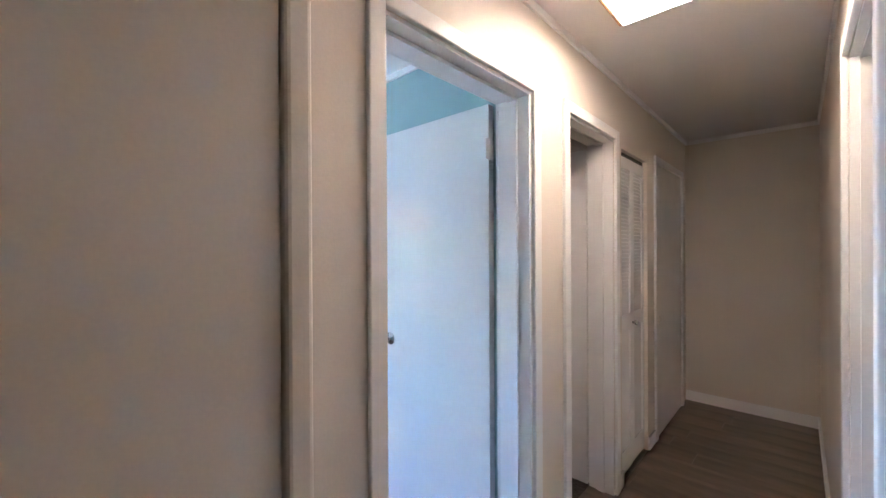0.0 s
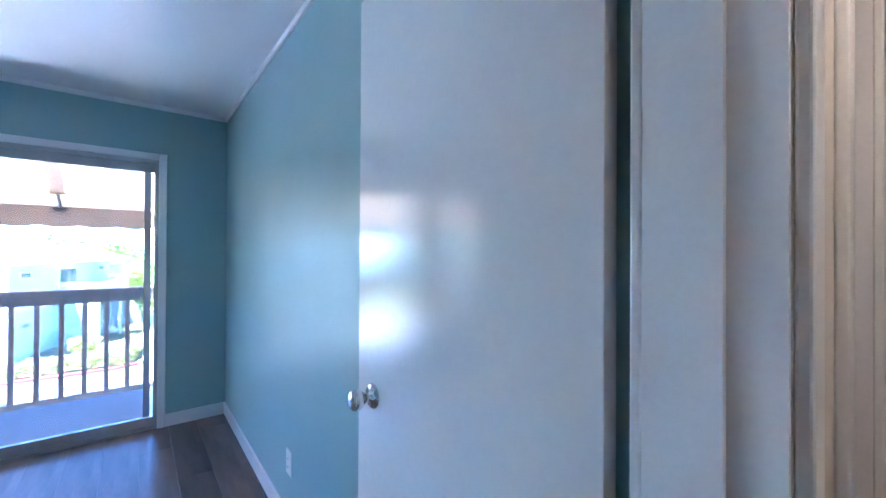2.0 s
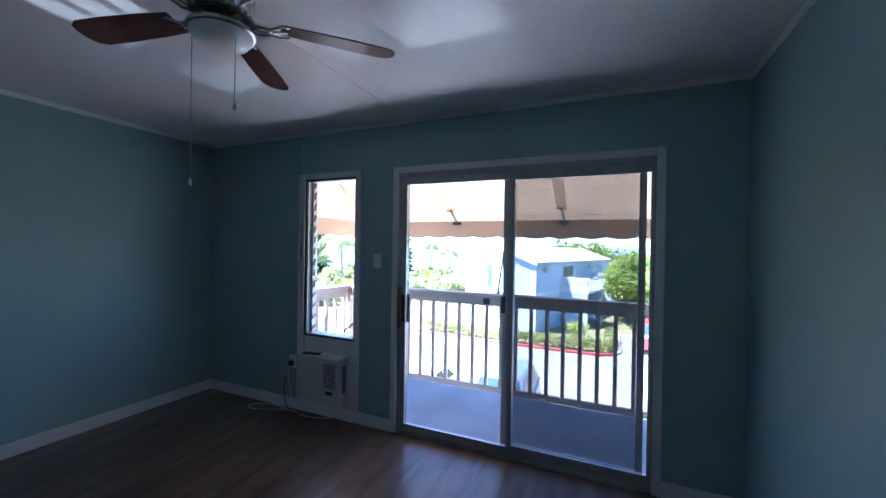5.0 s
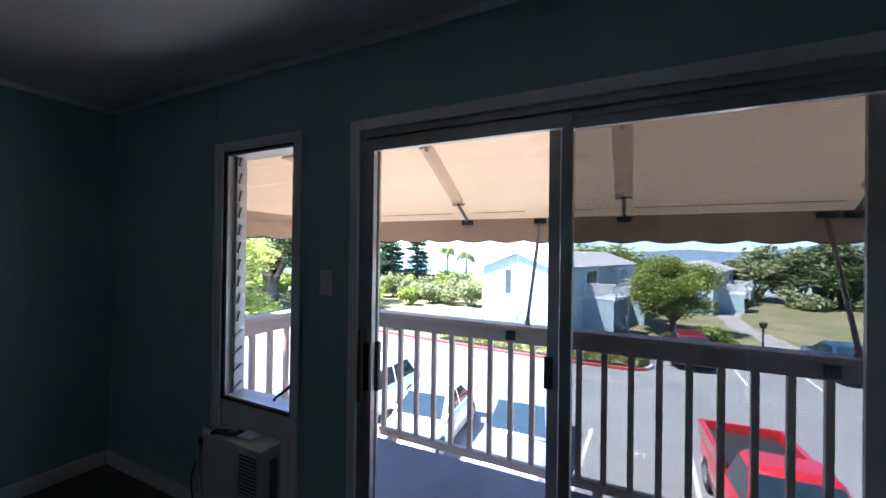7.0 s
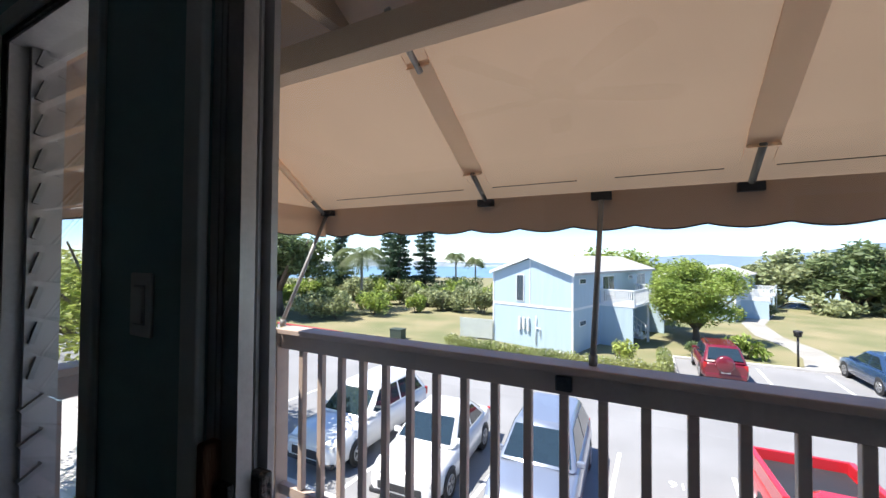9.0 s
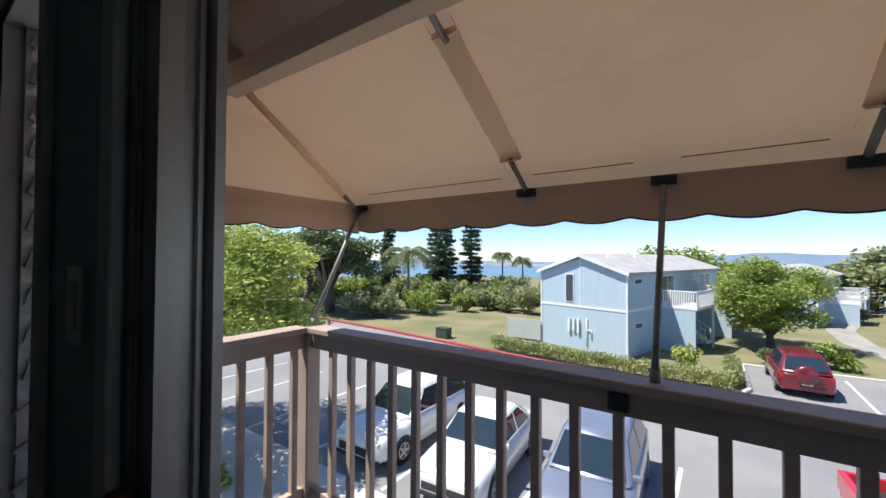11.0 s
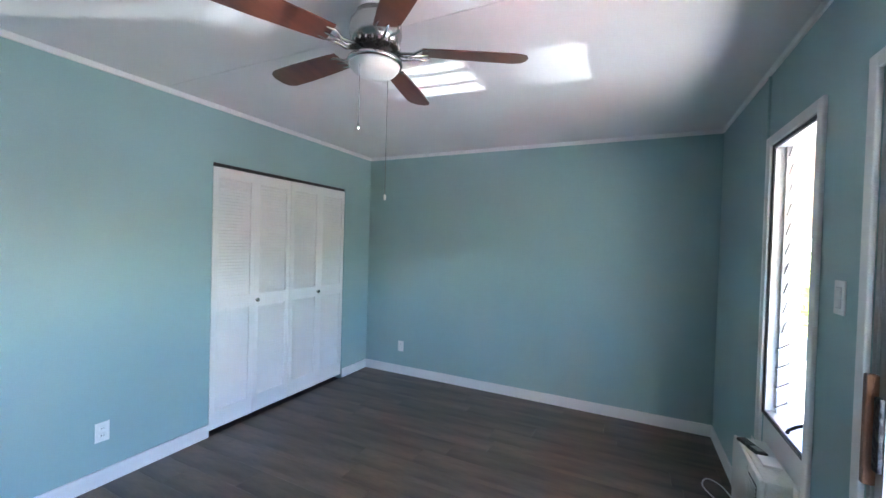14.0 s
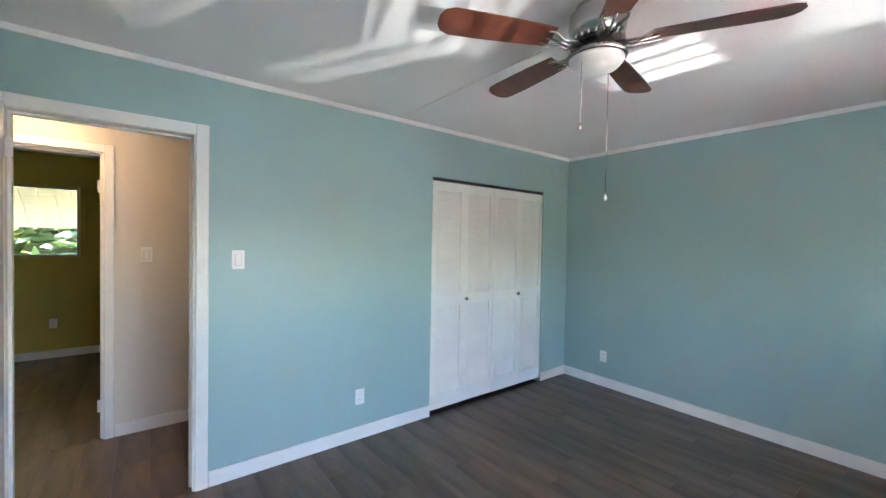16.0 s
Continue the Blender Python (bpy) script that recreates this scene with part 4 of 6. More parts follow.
def car(at, turn, label, body, L=4.4, Wd=1.8, Hh=1.55, kind="suv"):
    """A car whose nose points along -y before the turn; its parts share one empty on the ground."""
    t = thing("pickup_truck" if kind == "truck" else "car", (0, 0, 0), label, "truck" if kind == "truck" else "car")
    hw = Wd / 2
    belt = 0.60 * Hh if kind != "sedan" else 0.63 * Hh
    # stations along the length: y, half width, lower z, shoulder z
    hood = belt - 0.03
    nose = 0.62 * belt + 0.16
    y0 = -L / 2
    st = [(0.0, 0.80, 0.30, nose - 0.14), (0.03, 0.90, 0.22, nose), (0.10, 0.97, 0.2, hood - 0.06), (0.26, 1.0, 0.2, hood), (0.34, 1.0, 0.2, belt), (0.85 if kind != "truck" else 0.9, 1.0, 0.2, belt + 0.02), (0.96, 0.97, 0.24, belt), (1.0, 0.86, 0.34, belt - 0.12)]
    bm = bmesh.new()
    secs = []
    for f, w, lo, sh in st:
        y = y0 + f * L
        h = hw * w
        outline = [(-h * 0.86, lo), (-h, lo + 0.12), (-h * 1.0, (lo + sh) / 2), (-h * 0.97, sh - 0.08), (-h * 0.86, sh), (-h * 0.4, sh + 0.025), (h * 0.4, sh + 0.025), (h * 0.86, sh), (h * 0.97, sh - 0.08), (h, (lo + sh) / 2), (h, lo + 0.12), (h * 0.86, lo)]
        secs.append([bm.verts.new((x, y, z)) for x, z in outline])
    n = len(secs[0])
    for a, b in zip(secs, secs[1:]):
        for k in range(n):
            bm.faces.new((a[k], a[(k + 1) % n], b[(k + 1) % n], b[k])).smooth = True
    bm.faces.new(secs[0][::-1])
    bm.faces.new(secs[-1])
    part("body", bm, body, t)
    # greenhouse
    ends = {"suv": (0.27, 0.43, 0.86, 0.985), "sedan": (0.27, 0.45, 0.70, 0.88), "hatch": (0.25, 0.42, 0.84, 0.97), "truck": (0.24, 0.38, 0.52, 0.58)}[kind]
    yb0, yt0, yt1, yb1 = [y0 + f * L for f in ends]
    bw, tw, zt = hw * 0.90, hw * 0.70, Hh
    def ring(yb_, yt_, zz, ww):
        return ww
    bm = bmesh.new()
    def gh(y, w, z):
        return bm.verts.new((w, y, z))
    levels = []
    for f in (0.0, 0.92, 1.0):
        w = bw + (tw - bw) * f if f < 1 else tw * 0.9
        z = belt + (zt - belt) * (f if f < 1 else 1.0) - (0.03 if f == 0.92 else 0.0) + 0.01
        ya, yc = yb0 + (yt0 - yb0) * f + (0.06 if f == 1 else 0), yb1 + (yt1 - yb1) * f - (0.06 if f == 1 else 0)
        levels.append([gh(y, s, z) for y, s in ((ya, -w * 0.93), (ya + 0.12, -w), (yc - 0.12, -w), (yc, -w * 0.93), (yc, w * 0.93), (yc - 0.12, w), (ya + 0.12, w), (ya, w * 0.93))])
    for a, b in zip(levels, levels[1:]):
        for k in range(8):
            bm.faces.new((a[k], a[(k + 1) % 8], b[(k + 1) % 8], b[k])).smooth = True
    bm.faces.new(levels[-1])
    part("cabin", bm, body, t)
    def quad(name, pts, mat, lab, lift):
        b = bmesh.new()
        v = [Vector(p) for p in pts]
        nn = (v[1] - v[0]).cross(v[2] - v[0]).normalized()
        if nn.dot((v[0] + v[2]) / 2 - Vector((0, 0, belt * 0.6))) < 0:
            nn = -nn
        fr = [b.verts.new(p + nn * lift) for p in v]
        bk = [b.verts.new(p - nn * 0.01) for p in v]
        b.faces.new(fr)
        m4 = len(v)
        for k in range(m4):
            b.faces.new((fr[k], fr[(k + 1) % m4], bk[(k + 1) % m4], bk[k]))
        part(name, b, mat, t, lab)
    def on(f, y_edge0, y_edge1, s, inset):
        return None
    z1, z2 = belt + 0.05, belt + (zt - belt) * 0.86
    f1, f2 = (z1 - belt) / (zt - belt), (z2 - belt) / (zt - belt)
    wA, wB = bw + (tw - bw) * f1, bw + (tw - bw) * f2
    fa, fb = yb0 + (yt0 - yb0) * f1, yb0 + (yt0 - yb0) * f2
    ra, rb = yb1 + (yt1 - yb1) * f1, yb1 + (yt1 - yb1) * f2
    quad("windscreen", [(-wA * 0.9, fa, z1), (wA * 0.9, fa, z1), (wB * 0.9, fb, z2), (-wB * 0.9, fb, z2)], AUTOGLASS, "tinted glass windscreen", 0.012)
    quad("rear_window", [(-wA * 0.85, ra, z1 + 0.06), (wA * 0.85, ra, z1 + 0.06), (wB * 0.85, rb, z2), (-wB * 0.85, rb, z2)], AUTOGLASS, "tinted rear glass", 0.012)
    for s in (-1, 1):
        ym = (fa + ra) / 2 + 0.05
        cuts = ((fa + 0.22, fb + 0.18, ym - 0.04, ym - 0.04), (ym + 0.04, ym + 0.04, ra - 0.25, rb - 0.18))
        for a0, a1, c0, c1 in (cuts if kind != "truck" else ((fa + 0.22, fb + 0.18, ra - 0.2, rb - 0.14),)):
            quad("side_window", [(s * wA, a0, z1), (s * wA, c0, z1), (s * wB, c1, z2), (s * wB, a1, z2)], AUTOGLASS, "tinted side glass", 0.012)
        part("mirror", bbox(s * hw * 0.98 - 0.09, s * hw * 0.98 + 0.09, fa + 0.18, fa + 0.28, belt + 0.02, belt + 0.15, 0.03, 2), body, t, "wing mirror")
        part("headlight", bbox(s * hw * 0.66 - 0.17, s * hw * 0.66 + 0.17, y0 + 0.05, y0 + 0.30, nose - 0.16, nose - 0.02, 0.03, 2), LAMPG, t, "clear headlight")
        part("tail_light", bbox(s * hw * 0.84 - 0.07, s * hw * 0.84 + 0.07, -y0 - 0.16, -y0 - 0.005, belt - 0.28, belt - 0.04, 0.02, 2), REDG, t, "red tail light")
    part("grille", bbox(-hw * 0.62, hw * 0.62, y0 - 0.012, y0 + 0.06, 0.36, nose - 0.2, 0.02, 2), PLASTIC, t, "dark front grille")
    part("bumper", bbox(-hw * 0.86, hw * 0.86, y0 - 0.02, y0 + 0.1, 0.22, 0.34, 0.03, 2), PLASTIC, t, "dark lower bumper")
    part("bumper", bbox(-hw * 0.86, hw * 0.86, -y0 - 0.09, -y0 + 0.03, 0.3, 0.48, 0.03, 2), body if kind != "truck" else ALLOY, t, "rear bumper")
    part("number_plate", bbox(-0.16, 0.16, -y0 + 0.0, -y0 + 0.04, 0.52, 0.66, 0.004, 1), PLATE, t, "white number plate")
    if kind == "truck":
        part("bed_floor", bbox(-hw * 0.78, hw * 0.78, yb1 + 0.1, -y0 - 0.12, belt - 0.1, belt + 0.052, 0.01), PLASTIC, t, "dark open cargo bed")
        for s in (-1, 1):
            part("bed_wall", bbox(s * hw * 0.9 - 0.06, s * hw * 0.9 + 0.06, yb1 + 0.06, -y0 - 0.02, belt - 0.1, belt + 0.26, 0.02), body, t)
        part("tailgate", bbox(-hw * 0.9, hw * 0.9, -y0 - 0.09, -y0 - 0.01, belt - 0.2, belt + 0.26, 0.02), body, t)
    for y in (y0 + 0.19 * L, y0 + 0.80 * L):
        for s in (-1, 1):
            R = 0.335
            b = bmesh.new()
            lathe(b, [(R * 0.62, -0.1), (R * 0.9, -0.11), (R, -0.07), (R, 0.07), (R * 0.9, 0.11), (R * 0.62, 0.1)], 24, pose(s * (hw - 0.1), y, R, 0, 90, 0))
            wheel = part("wheel", b, RUBBER, t, "black rubber tyre")
            b = bmesh.new()
            for k in range(5):
                box(b, -0.03, 0.03, 0.03, R * 0.6, -0.006, 0.012, pose(s * (hw + 0.005), y, R, 0, 90 * s, 0) @ pose(0, 0, 0, 0, 0, 72 * k))
            lathe(b, [(R * 0.63, -0.02), (R * 0.63, 0.012), (R * 0.55, 0.012), (R * 0.55, -0.01)], 20, pose(s * (hw + 0.0), y, R, 0, 90 * s, 0))
            part("rim", b, ALLOY, wheel, "silver spoked rim")
            b = bmesh.new()
            lathe(b, [(0.0, 0.0), (R * 1.13, 0.0), (R * 1.13, 0.012), (0.0, 0.012)][1:3] + [(R * 0.9, 0.014)], 24, pose(s * (hw * 0.985), y, R + 0.01, 0, 90 * s, 0))
            part("wheel_arch", b, PLASTIC, t, "dark wheel arch")
    t.matrix_world = pose(*at, 0, 0, turn)
    return t


WHITEC = paint("white car paint", (0.75, 0.75, 0.74))
SILVER = paint("silver blue car paint", (0.33, 0.37, 0.45), 0.3, 0.6)
REDC = paint("bright red truck paint", (0.50, 0.02, 0.03))
DRED = paint("dark red car paint", (0.15, 0.01, 0.02))
NAVY = paint("dark blue car paint", (0.02, 0.045, 0.10))
car((-9.15, 12.5, GZ), 0, "white compact SUV parked nose to the walk", WHITEC, 4.6, 1.86, 1.66, "suv")
car((-6.45, 12.15, GZ), 4, "white hatchback car with dark glass", WHITEC, 4.2, 1.76, 1.47, "sedan")
car((-3.72, 12.4, GZ), 2, "silver blue SUV with sun on its windscreen", SILVER, 4.5, 1.82, 1.66, "suv")
car((1.45, 11.5, GZ), 3, "bright red pickup truck with open bed", REDC, 5.1, 1.85, 1.68, "truck")
rs = car((1.45, 25.5, GZ), 181, "dark red SUV with a covered spare wheel", DRED, 4.1, 1.72, 1.60, "suv")
b = bmesh.new()
lathe(b, [(0.1, 0.0), (0.33, 0.0), (0.36, 0.05), (0.35, 0.17), (0.25, 0.21), (0.02, 0.22)], 24, pose(0.05, 2.14, 0.95, -90, 0, 0))
part("spare_wheel", b, DRED, rs, "red spare wheel cover", smooth=True)
for s in (-1, 1):
    b = bmesh.new()
    tube(b, [(s * 0.55, -0.5, 1.72), (s * 0.55, 1.5, 1.72)], 0.02, 6)
    part("roof_rail", b, PLASTIC, rs, "dark roof rail")
car((7.6, 26.4, GZ), 182, "dark blue car parked by the lawn", NAVY, 4.5, 1.8, 1.5, "sedan")
car((14.0, 60.0, GZ - 0.9), 80, "white car parked far off under trees", WHITEC, 4.4, 1.8, 1.5, "sedan")

# ---- apartment buildings ----
ROOFM = material("pale grey asphalt shingles", (0.46, 0.45, 0.44), 0.9, vary=0.1, scale=1.2, fine=14, bump=0.02)
BLUEW = material("pale blue painted siding", (0.41, 0.52, 0.59), 0.7, vary=0.03, scale=1.0, fine=12, bump=0.004, stretch=(6, 6, 0.4))
DARKW = material("dark window glass", (0.05, 0.07, 0.09), 0.08, vary=0.05, bump=0)
TRIMW = material("white house trim", (0.72, 0.74, 0.74), 0.6, vary=0.03)


def building(at, turn, width, depth, label, gable_windows=True):
    """Two storeys; the gable end is along x at y=0, the long balcony side runs along +y at x=width."""
    t = thing("apartment_building", (0, 0, 0), label, "building")
    zb, zm, ze, zp = -0.3, 2.50, 4.52, 5.48
    bm = bmesh.new()
    prism(bm, [(0, zb), (width, zb), (width, ze), (width / 2, zp - 0.1), (0, ze)], "y", 0, depth)
    part("wall", bm, BLUEW, t, "pale blue siding walls")
    ov = 0.2
    for s in (0, 1):
        b = bmesh.new()
        dz = (zp - ze) / (width / 2)
        xa, za = (-ov, ze - ov * dz) if s == 0 else (width + ov, ze - ov * dz)
        pts = [(xa, za), (width / 2, zp), (width / 2, zp + 0.14), (xa, za + 0.14)]
        prism(b, pts, "y", -ov, depth + ov)
        part("roof", b, ROOFM, t, "pale grey shingle roof slope")
        b = bmesh.new()
        prism(b, [(xa, za - 0.06), (width / 2, zp - 0.06), (width / 2, zp + 0.13), (xa, za + 0.13)], "y", -ov - 0.04, -ov - 0.002)
        part("fascia", b, TRIMW, t, "white gable board")
    for k in range(3):
        b = bmesh.new()
        tube(b, [(width * 0.62, 2 + k * 3.6, zp - 0.6), (width * 0.62, 2 + k * 3.6, zp + 0.1)], 0.06, 8)
        part("vent_pipe", b, TRIMW, t, "white roof vent pipe")
    b = bmesh.new()
    box(b, -0.025, width + 0.025, -0.025, -0.002, zm - 0.07, zm + 0.07)
    box(b, width + 0.002, width + 0.025, 0, depth, zm - 0.07, zm + 0.07)
    part("belt_board", b, TRIMW, t, "white belt board")
    for x in (0.0, width):
        part("corner_board", bbox(x - 0.05, x + 0.05, -0.03, 0.05, zb, ze - 0.02), TRIMW, t, "white corner board")
    part("batten", bbox(width / 2 - 0.03, width / 2 + 0.03, -0.02, -0.001, zm + 0.07, zp - 0.2), TRIMW, t)

    def window(x0, x1, z0, z1, side="gable", y=0.0, panes=1):
        if side == "gable":
            fr = bbox(x0 - 0.05, x1 + 0.05, -0.04, 0.02, z0 - 0.05, z1 + 0.05, 0.005)
            w = part("window", fr, TRIMW, t, "white framed window")
            part("pane", bbox(x0, x1, -0.048, -0.03, z0, z1), DARKW, w)
        else:
            fr = bbox(width - 0.02 + y, width + 0.04 + y, x0 - 0.05, x1 + 0.05, z0 - 0.05, z1 + 0.05, 0.005)
            w = part("window", fr, TRIMW, t, "white framed window")
            step = (x1 - x0) / panes
            for k in range(panes):
                part("pane", bbox(width + 0.03 + y, width + 0.048 + y, x0 + k * step + 0.015, x0 + (k + 1) * step - 0.015, z0, z1), DARKW, w)

    if gable_windows:
        window(width * 0.33, width * 0.415, zm + 0.28, zm + 1.85)
        for k in range(3):
            part("meter_box", bbox(width * (0.36 + 0.055 * k), width * (0.36 + 0.055 * k) + 0.14, -0.14, -0.001, 0.95 + 0.1 * (k % 2), 1.75, 0.01), TRIMW, t, "white utility meter box")
        b = bmesh.new()
        tube(b, [(width * 0.58, -0.06, 0.2), (width * 0.58, -0.06, 1.9)], 0.03, 6)
        tube(b, [(width * 0.58, -0.06, 1.2), (width * 0.63, -0.06, 1.2), (width * 0.63, -0.06, 0.7)], 0.03, 6)
        part("conduit", b, TRIMW, t, "white wall conduit")
    # balcony bays on the long side
    y = 0.9
    bay = 0
    while y < depth - 3.6:
        for z in (zm + 1.45, 1.5):
            window(y, y + 0.8, z, z + 0.24, "long", panes=2)
        y += 3.1 if bay == 0 else 1.5
        b0, b1 = y, y + 2.8
        part("bay_wall", bbox(width, width + 2.0, b0 - 0.12, b0, zb, zm - 0.05), BLUEW, t)
        part("balcony_floor", bbox(width, width + 2.1, b0 - 0.14, b1 + 0.14, zm - 0.06, zm + 0.08, 0.01), TRIMW, t, "white balcony slab")
        rail = part("balcony_rail", bbox(width + 2.0, width + 2.07, b0 - 0.1, b1 + 0.1, zm + 0.92, zm + 1.0, 0.01), TRIMW, t, "white balcony rail")
        part("balcony_rail", bbox(width, width + 2.0, b0 - 0.1, b0 - 0.03, zm + 0.92, zm + 1.0, 0.01), TRIMW, t, "white balcony rail")
        me = mesh_of("baluster", bbox(-0.02, 0.02, -0.035, 0.035, zm + 0.08, zm + 0.92), TRIMW)
        for k in range(22):
            ob = new("baluster", me)
            ob.location = (width + 2.035, b0 - 0.06 + k * (b1 - b0 + 0.12) / 21, 0)
            ob.parent = rail
        for k in range(16):
            ob = new("baluster", me)
            ob.matrix_local = pose(width + 0.1 + k * 0.12, b0 - 0.065, 0, 0, 0, 90)
            ob.parent = rail
        part("post", bbox(width + 1.95, width + 2.07, b1, b1 + 0.12, zb, zm - 0.06), TRIMW, t, "white porch post")
        for z0, z1 in ((zm + 0.09, zm + 1.8), (0.15, 2.1)):
            d = part("glass_door", bbox(width - 0.02, width + 0.03, b0 + 0.35, b1 - 0.4, z0, z1, 0.005), TRIMW, t, "white framed glass door")
            part("pane", bbox(width + 0.022, width + 0.042, b0 + 0.42, (b0 + b1) / 2 - 0.05, z0 + 0.07, z1 - 0.07), DARKW, d)
            part("pane", bbox(width + 0.022, width + 0.042, (b0 + b1) / 2 + 0.03, b1 - 0.47, z0 + 0.07, z1 - 0.07), DARKW, d)
        y = b1 + 1.0
        if bay % 2 == 0:
            # entrance steps with white rails
            for k in range(5):
                part("step", bbox(width + 0.2 + k * 0.26, width + 0.5 + k * 0.26, y - 0.4, y + 0.6, zb, 0.85 - k * 0.18, 0.01), TRIMW, t, "white entrance step")
            for yy in (y - 0.45, y + 0.65):
                b = bmesh.new()
                for k in range(5):
                    tube(b, [(width + 0.3 + k * 0.28, yy, 0.7 - k * 0.18), (width + 0.3 + k * 0.28, yy, 1.55 - k * 0.19)], 0.03, 6)
                tube(b, [(width + 0.2, yy, 1.65), (width + 1.5, yy, 0.78)], 0.045, 6)
                part("stair_rail", b, TRIMW, t, "white stair rail")
            y += 1.6
        bay += 1
    t.matrix_world = pose(*at, 0, 0, turn)
    return t


building((-10.44, 27.3, GZ), -15.8, 5.45, 15.5, "pale blue two-storey apartment house with gabled roof")
building((-0.4, 46.0, GZ - 0.8), -16.2, 6.0, 18, "pale blue two-storey apartment house farther off", False)
building((26.0, 78.0, GZ - 2), 40, 7.0, 26, "apartment house half hidden behind trees", False)
part_mat = material("olive utility metal", (0.05, 0.07, 0.05), 0.6, vary=0.1)
ub = thing("utility_box", (-16.2, 24.6, GZ), "dark green utility box on the lawn", "utility box")
part("cabinet", bbox(-0.45, 0.45, -0.3, 0.3, 0.0, 0.6, 0.02), part_mat, ub)
part("lid", bbox(-0.48, 0.48, -0.33, 0.33, 0.602, 0.66, 0.015), part_mat, ub)
fence = thing("fence", (-12.8, 25.6, GZ), "pale grey board fence beside the house", "fence")
FEN = material("pale grey fence board", (0.52, 0.55, 0.50), 0.7, vary=0.05)
for k in range(2):
    f = part("fence_panel", bbox(0.03 + k * 1.15, 1.13 + k * 1.15, -0.02, 0.02, 0.08, 1.35, 0.005), FEN, fence)
    part("post", bbox(k * 1.15 - 0.03, k * 1.15 + 0.028, -0.03, 0.03, -0.02, 1.4, 0.005), FEN, fence)
fence.matrix_world = pose(-12.75, 27.1, GZ, 0, 0, 2)
lampp = thing("street_lamp", (5.3, 28.8, GZ), "short dark lamp post beside the path", "street lamp")
b = bmesh.new()
tube(b, [(0, 0, 0), (0, 0, 1.5)], 0.05, 10)
part("pole", b, BLACK, lampp)
b = bmesh.new()
lathe(b, [(0.05, 1.5), (0.16, 1.53), (0.17, 1.7), (0.2, 1.76), (0.2, 1.8), (0.03, 1.86)], 14)
part("lantern", b, BLACK, lampp, "dark lantern head")
bm = bmesh.new()
prev = None
for x, y in ((6.2, 28.2), (6.9, 31), (7.0, 34), (6.2, 38), (6.5, 44), (9, 52)):
    cur = [bm.verts.new((x - 0.8, y, GZ - 0.003)), bm.verts.new((x + 0.8, y, GZ - 0.003))]
    if prev:
        bm.faces.new((prev[0], prev[1], cur[1], cur[0]))
    prev = cur
solid("path", bm, material("weathered grey path concrete", (0.36, 0.345, 0.31), 0.9, vary=0.1, scale=0.8, fine=20, bump=0.005), "pale curving footpath across the lawn", "path", kind="structure")

# ---- plants ----
def leafmat(name, a, b, rough=0.55):
    m = material(name, a, rough, vary=0.1, scale=0.5, fine=6, bump=0, tint=b, spec=0.35)
    n, l = m.node_tree.nodes, m.node_tree.links
    bs, out = n["Principled BSDF"], n["Material Output"]
    tl, mx = n.new("ShaderNodeBsdfTranslucent"), n.new("ShaderNodeMixShader")
    src = bs.inputs["Base Color"].links[0].from_socket
    gi, hv, mr = n.new("ShaderNodeNewGeometry"), n.new("ShaderNodeHueSaturation"), n.new("ShaderNodeMapRange")
    mr.inputs[3].default_value, mr.inputs[4].default_value = 0.65, 1.35
    l.new(gi.outputs["Random Per Island"], mr.inputs[0])
    l.new(mr.outputs[0], hv.inputs["Value"])
    l.new(src, hv.inputs["Color"])
    l.new(hv.outputs[0], bs.inputs["Base Color"])
    l.new(hv.outputs[0], tl.inputs[0])
    mx.inputs[0].default_value = 0.35
    l.new(bs.outputs[0], mx.inputs[1])
    l.new(tl.outputs[0], mx.inputs[2])
    l.new(mx.outputs[0], out.inputs[0])
    return m


BRIGHT = leafmat("bright yellow green leaves", (0.50, 0.53, 0.14), (0.32, 0.41, 0.09))
MIDG = leafmat("fresh green leaves", (0.34, 0.41, 0.09), (0.20, 0.29, 0.06))
DARKG = leafmat("dark green leaves", (0.12, 0.175, 0.065), (0.16, 0.20, 0.085))
OLIVE = leafmat("olive grey green leaves", (0.36, 0.39, 0.20), (0.24, 0.28, 0.13))
PINE = leafmat("blue green pine needles", (0.055, 0.10, 0.06), (0.08, 0.13, 0.065))
BARK = material("grey brown bark", (0.17, 0.13, 0.10), 0.9, vary=0.15, scale=3, fine=25, bump=0.02, stretch=(1, 1, 0.3))
PALMG = leafmat("pale palm fronds", (0.16, 0.20, 0.07), (0.10, 0.14, 0.05))


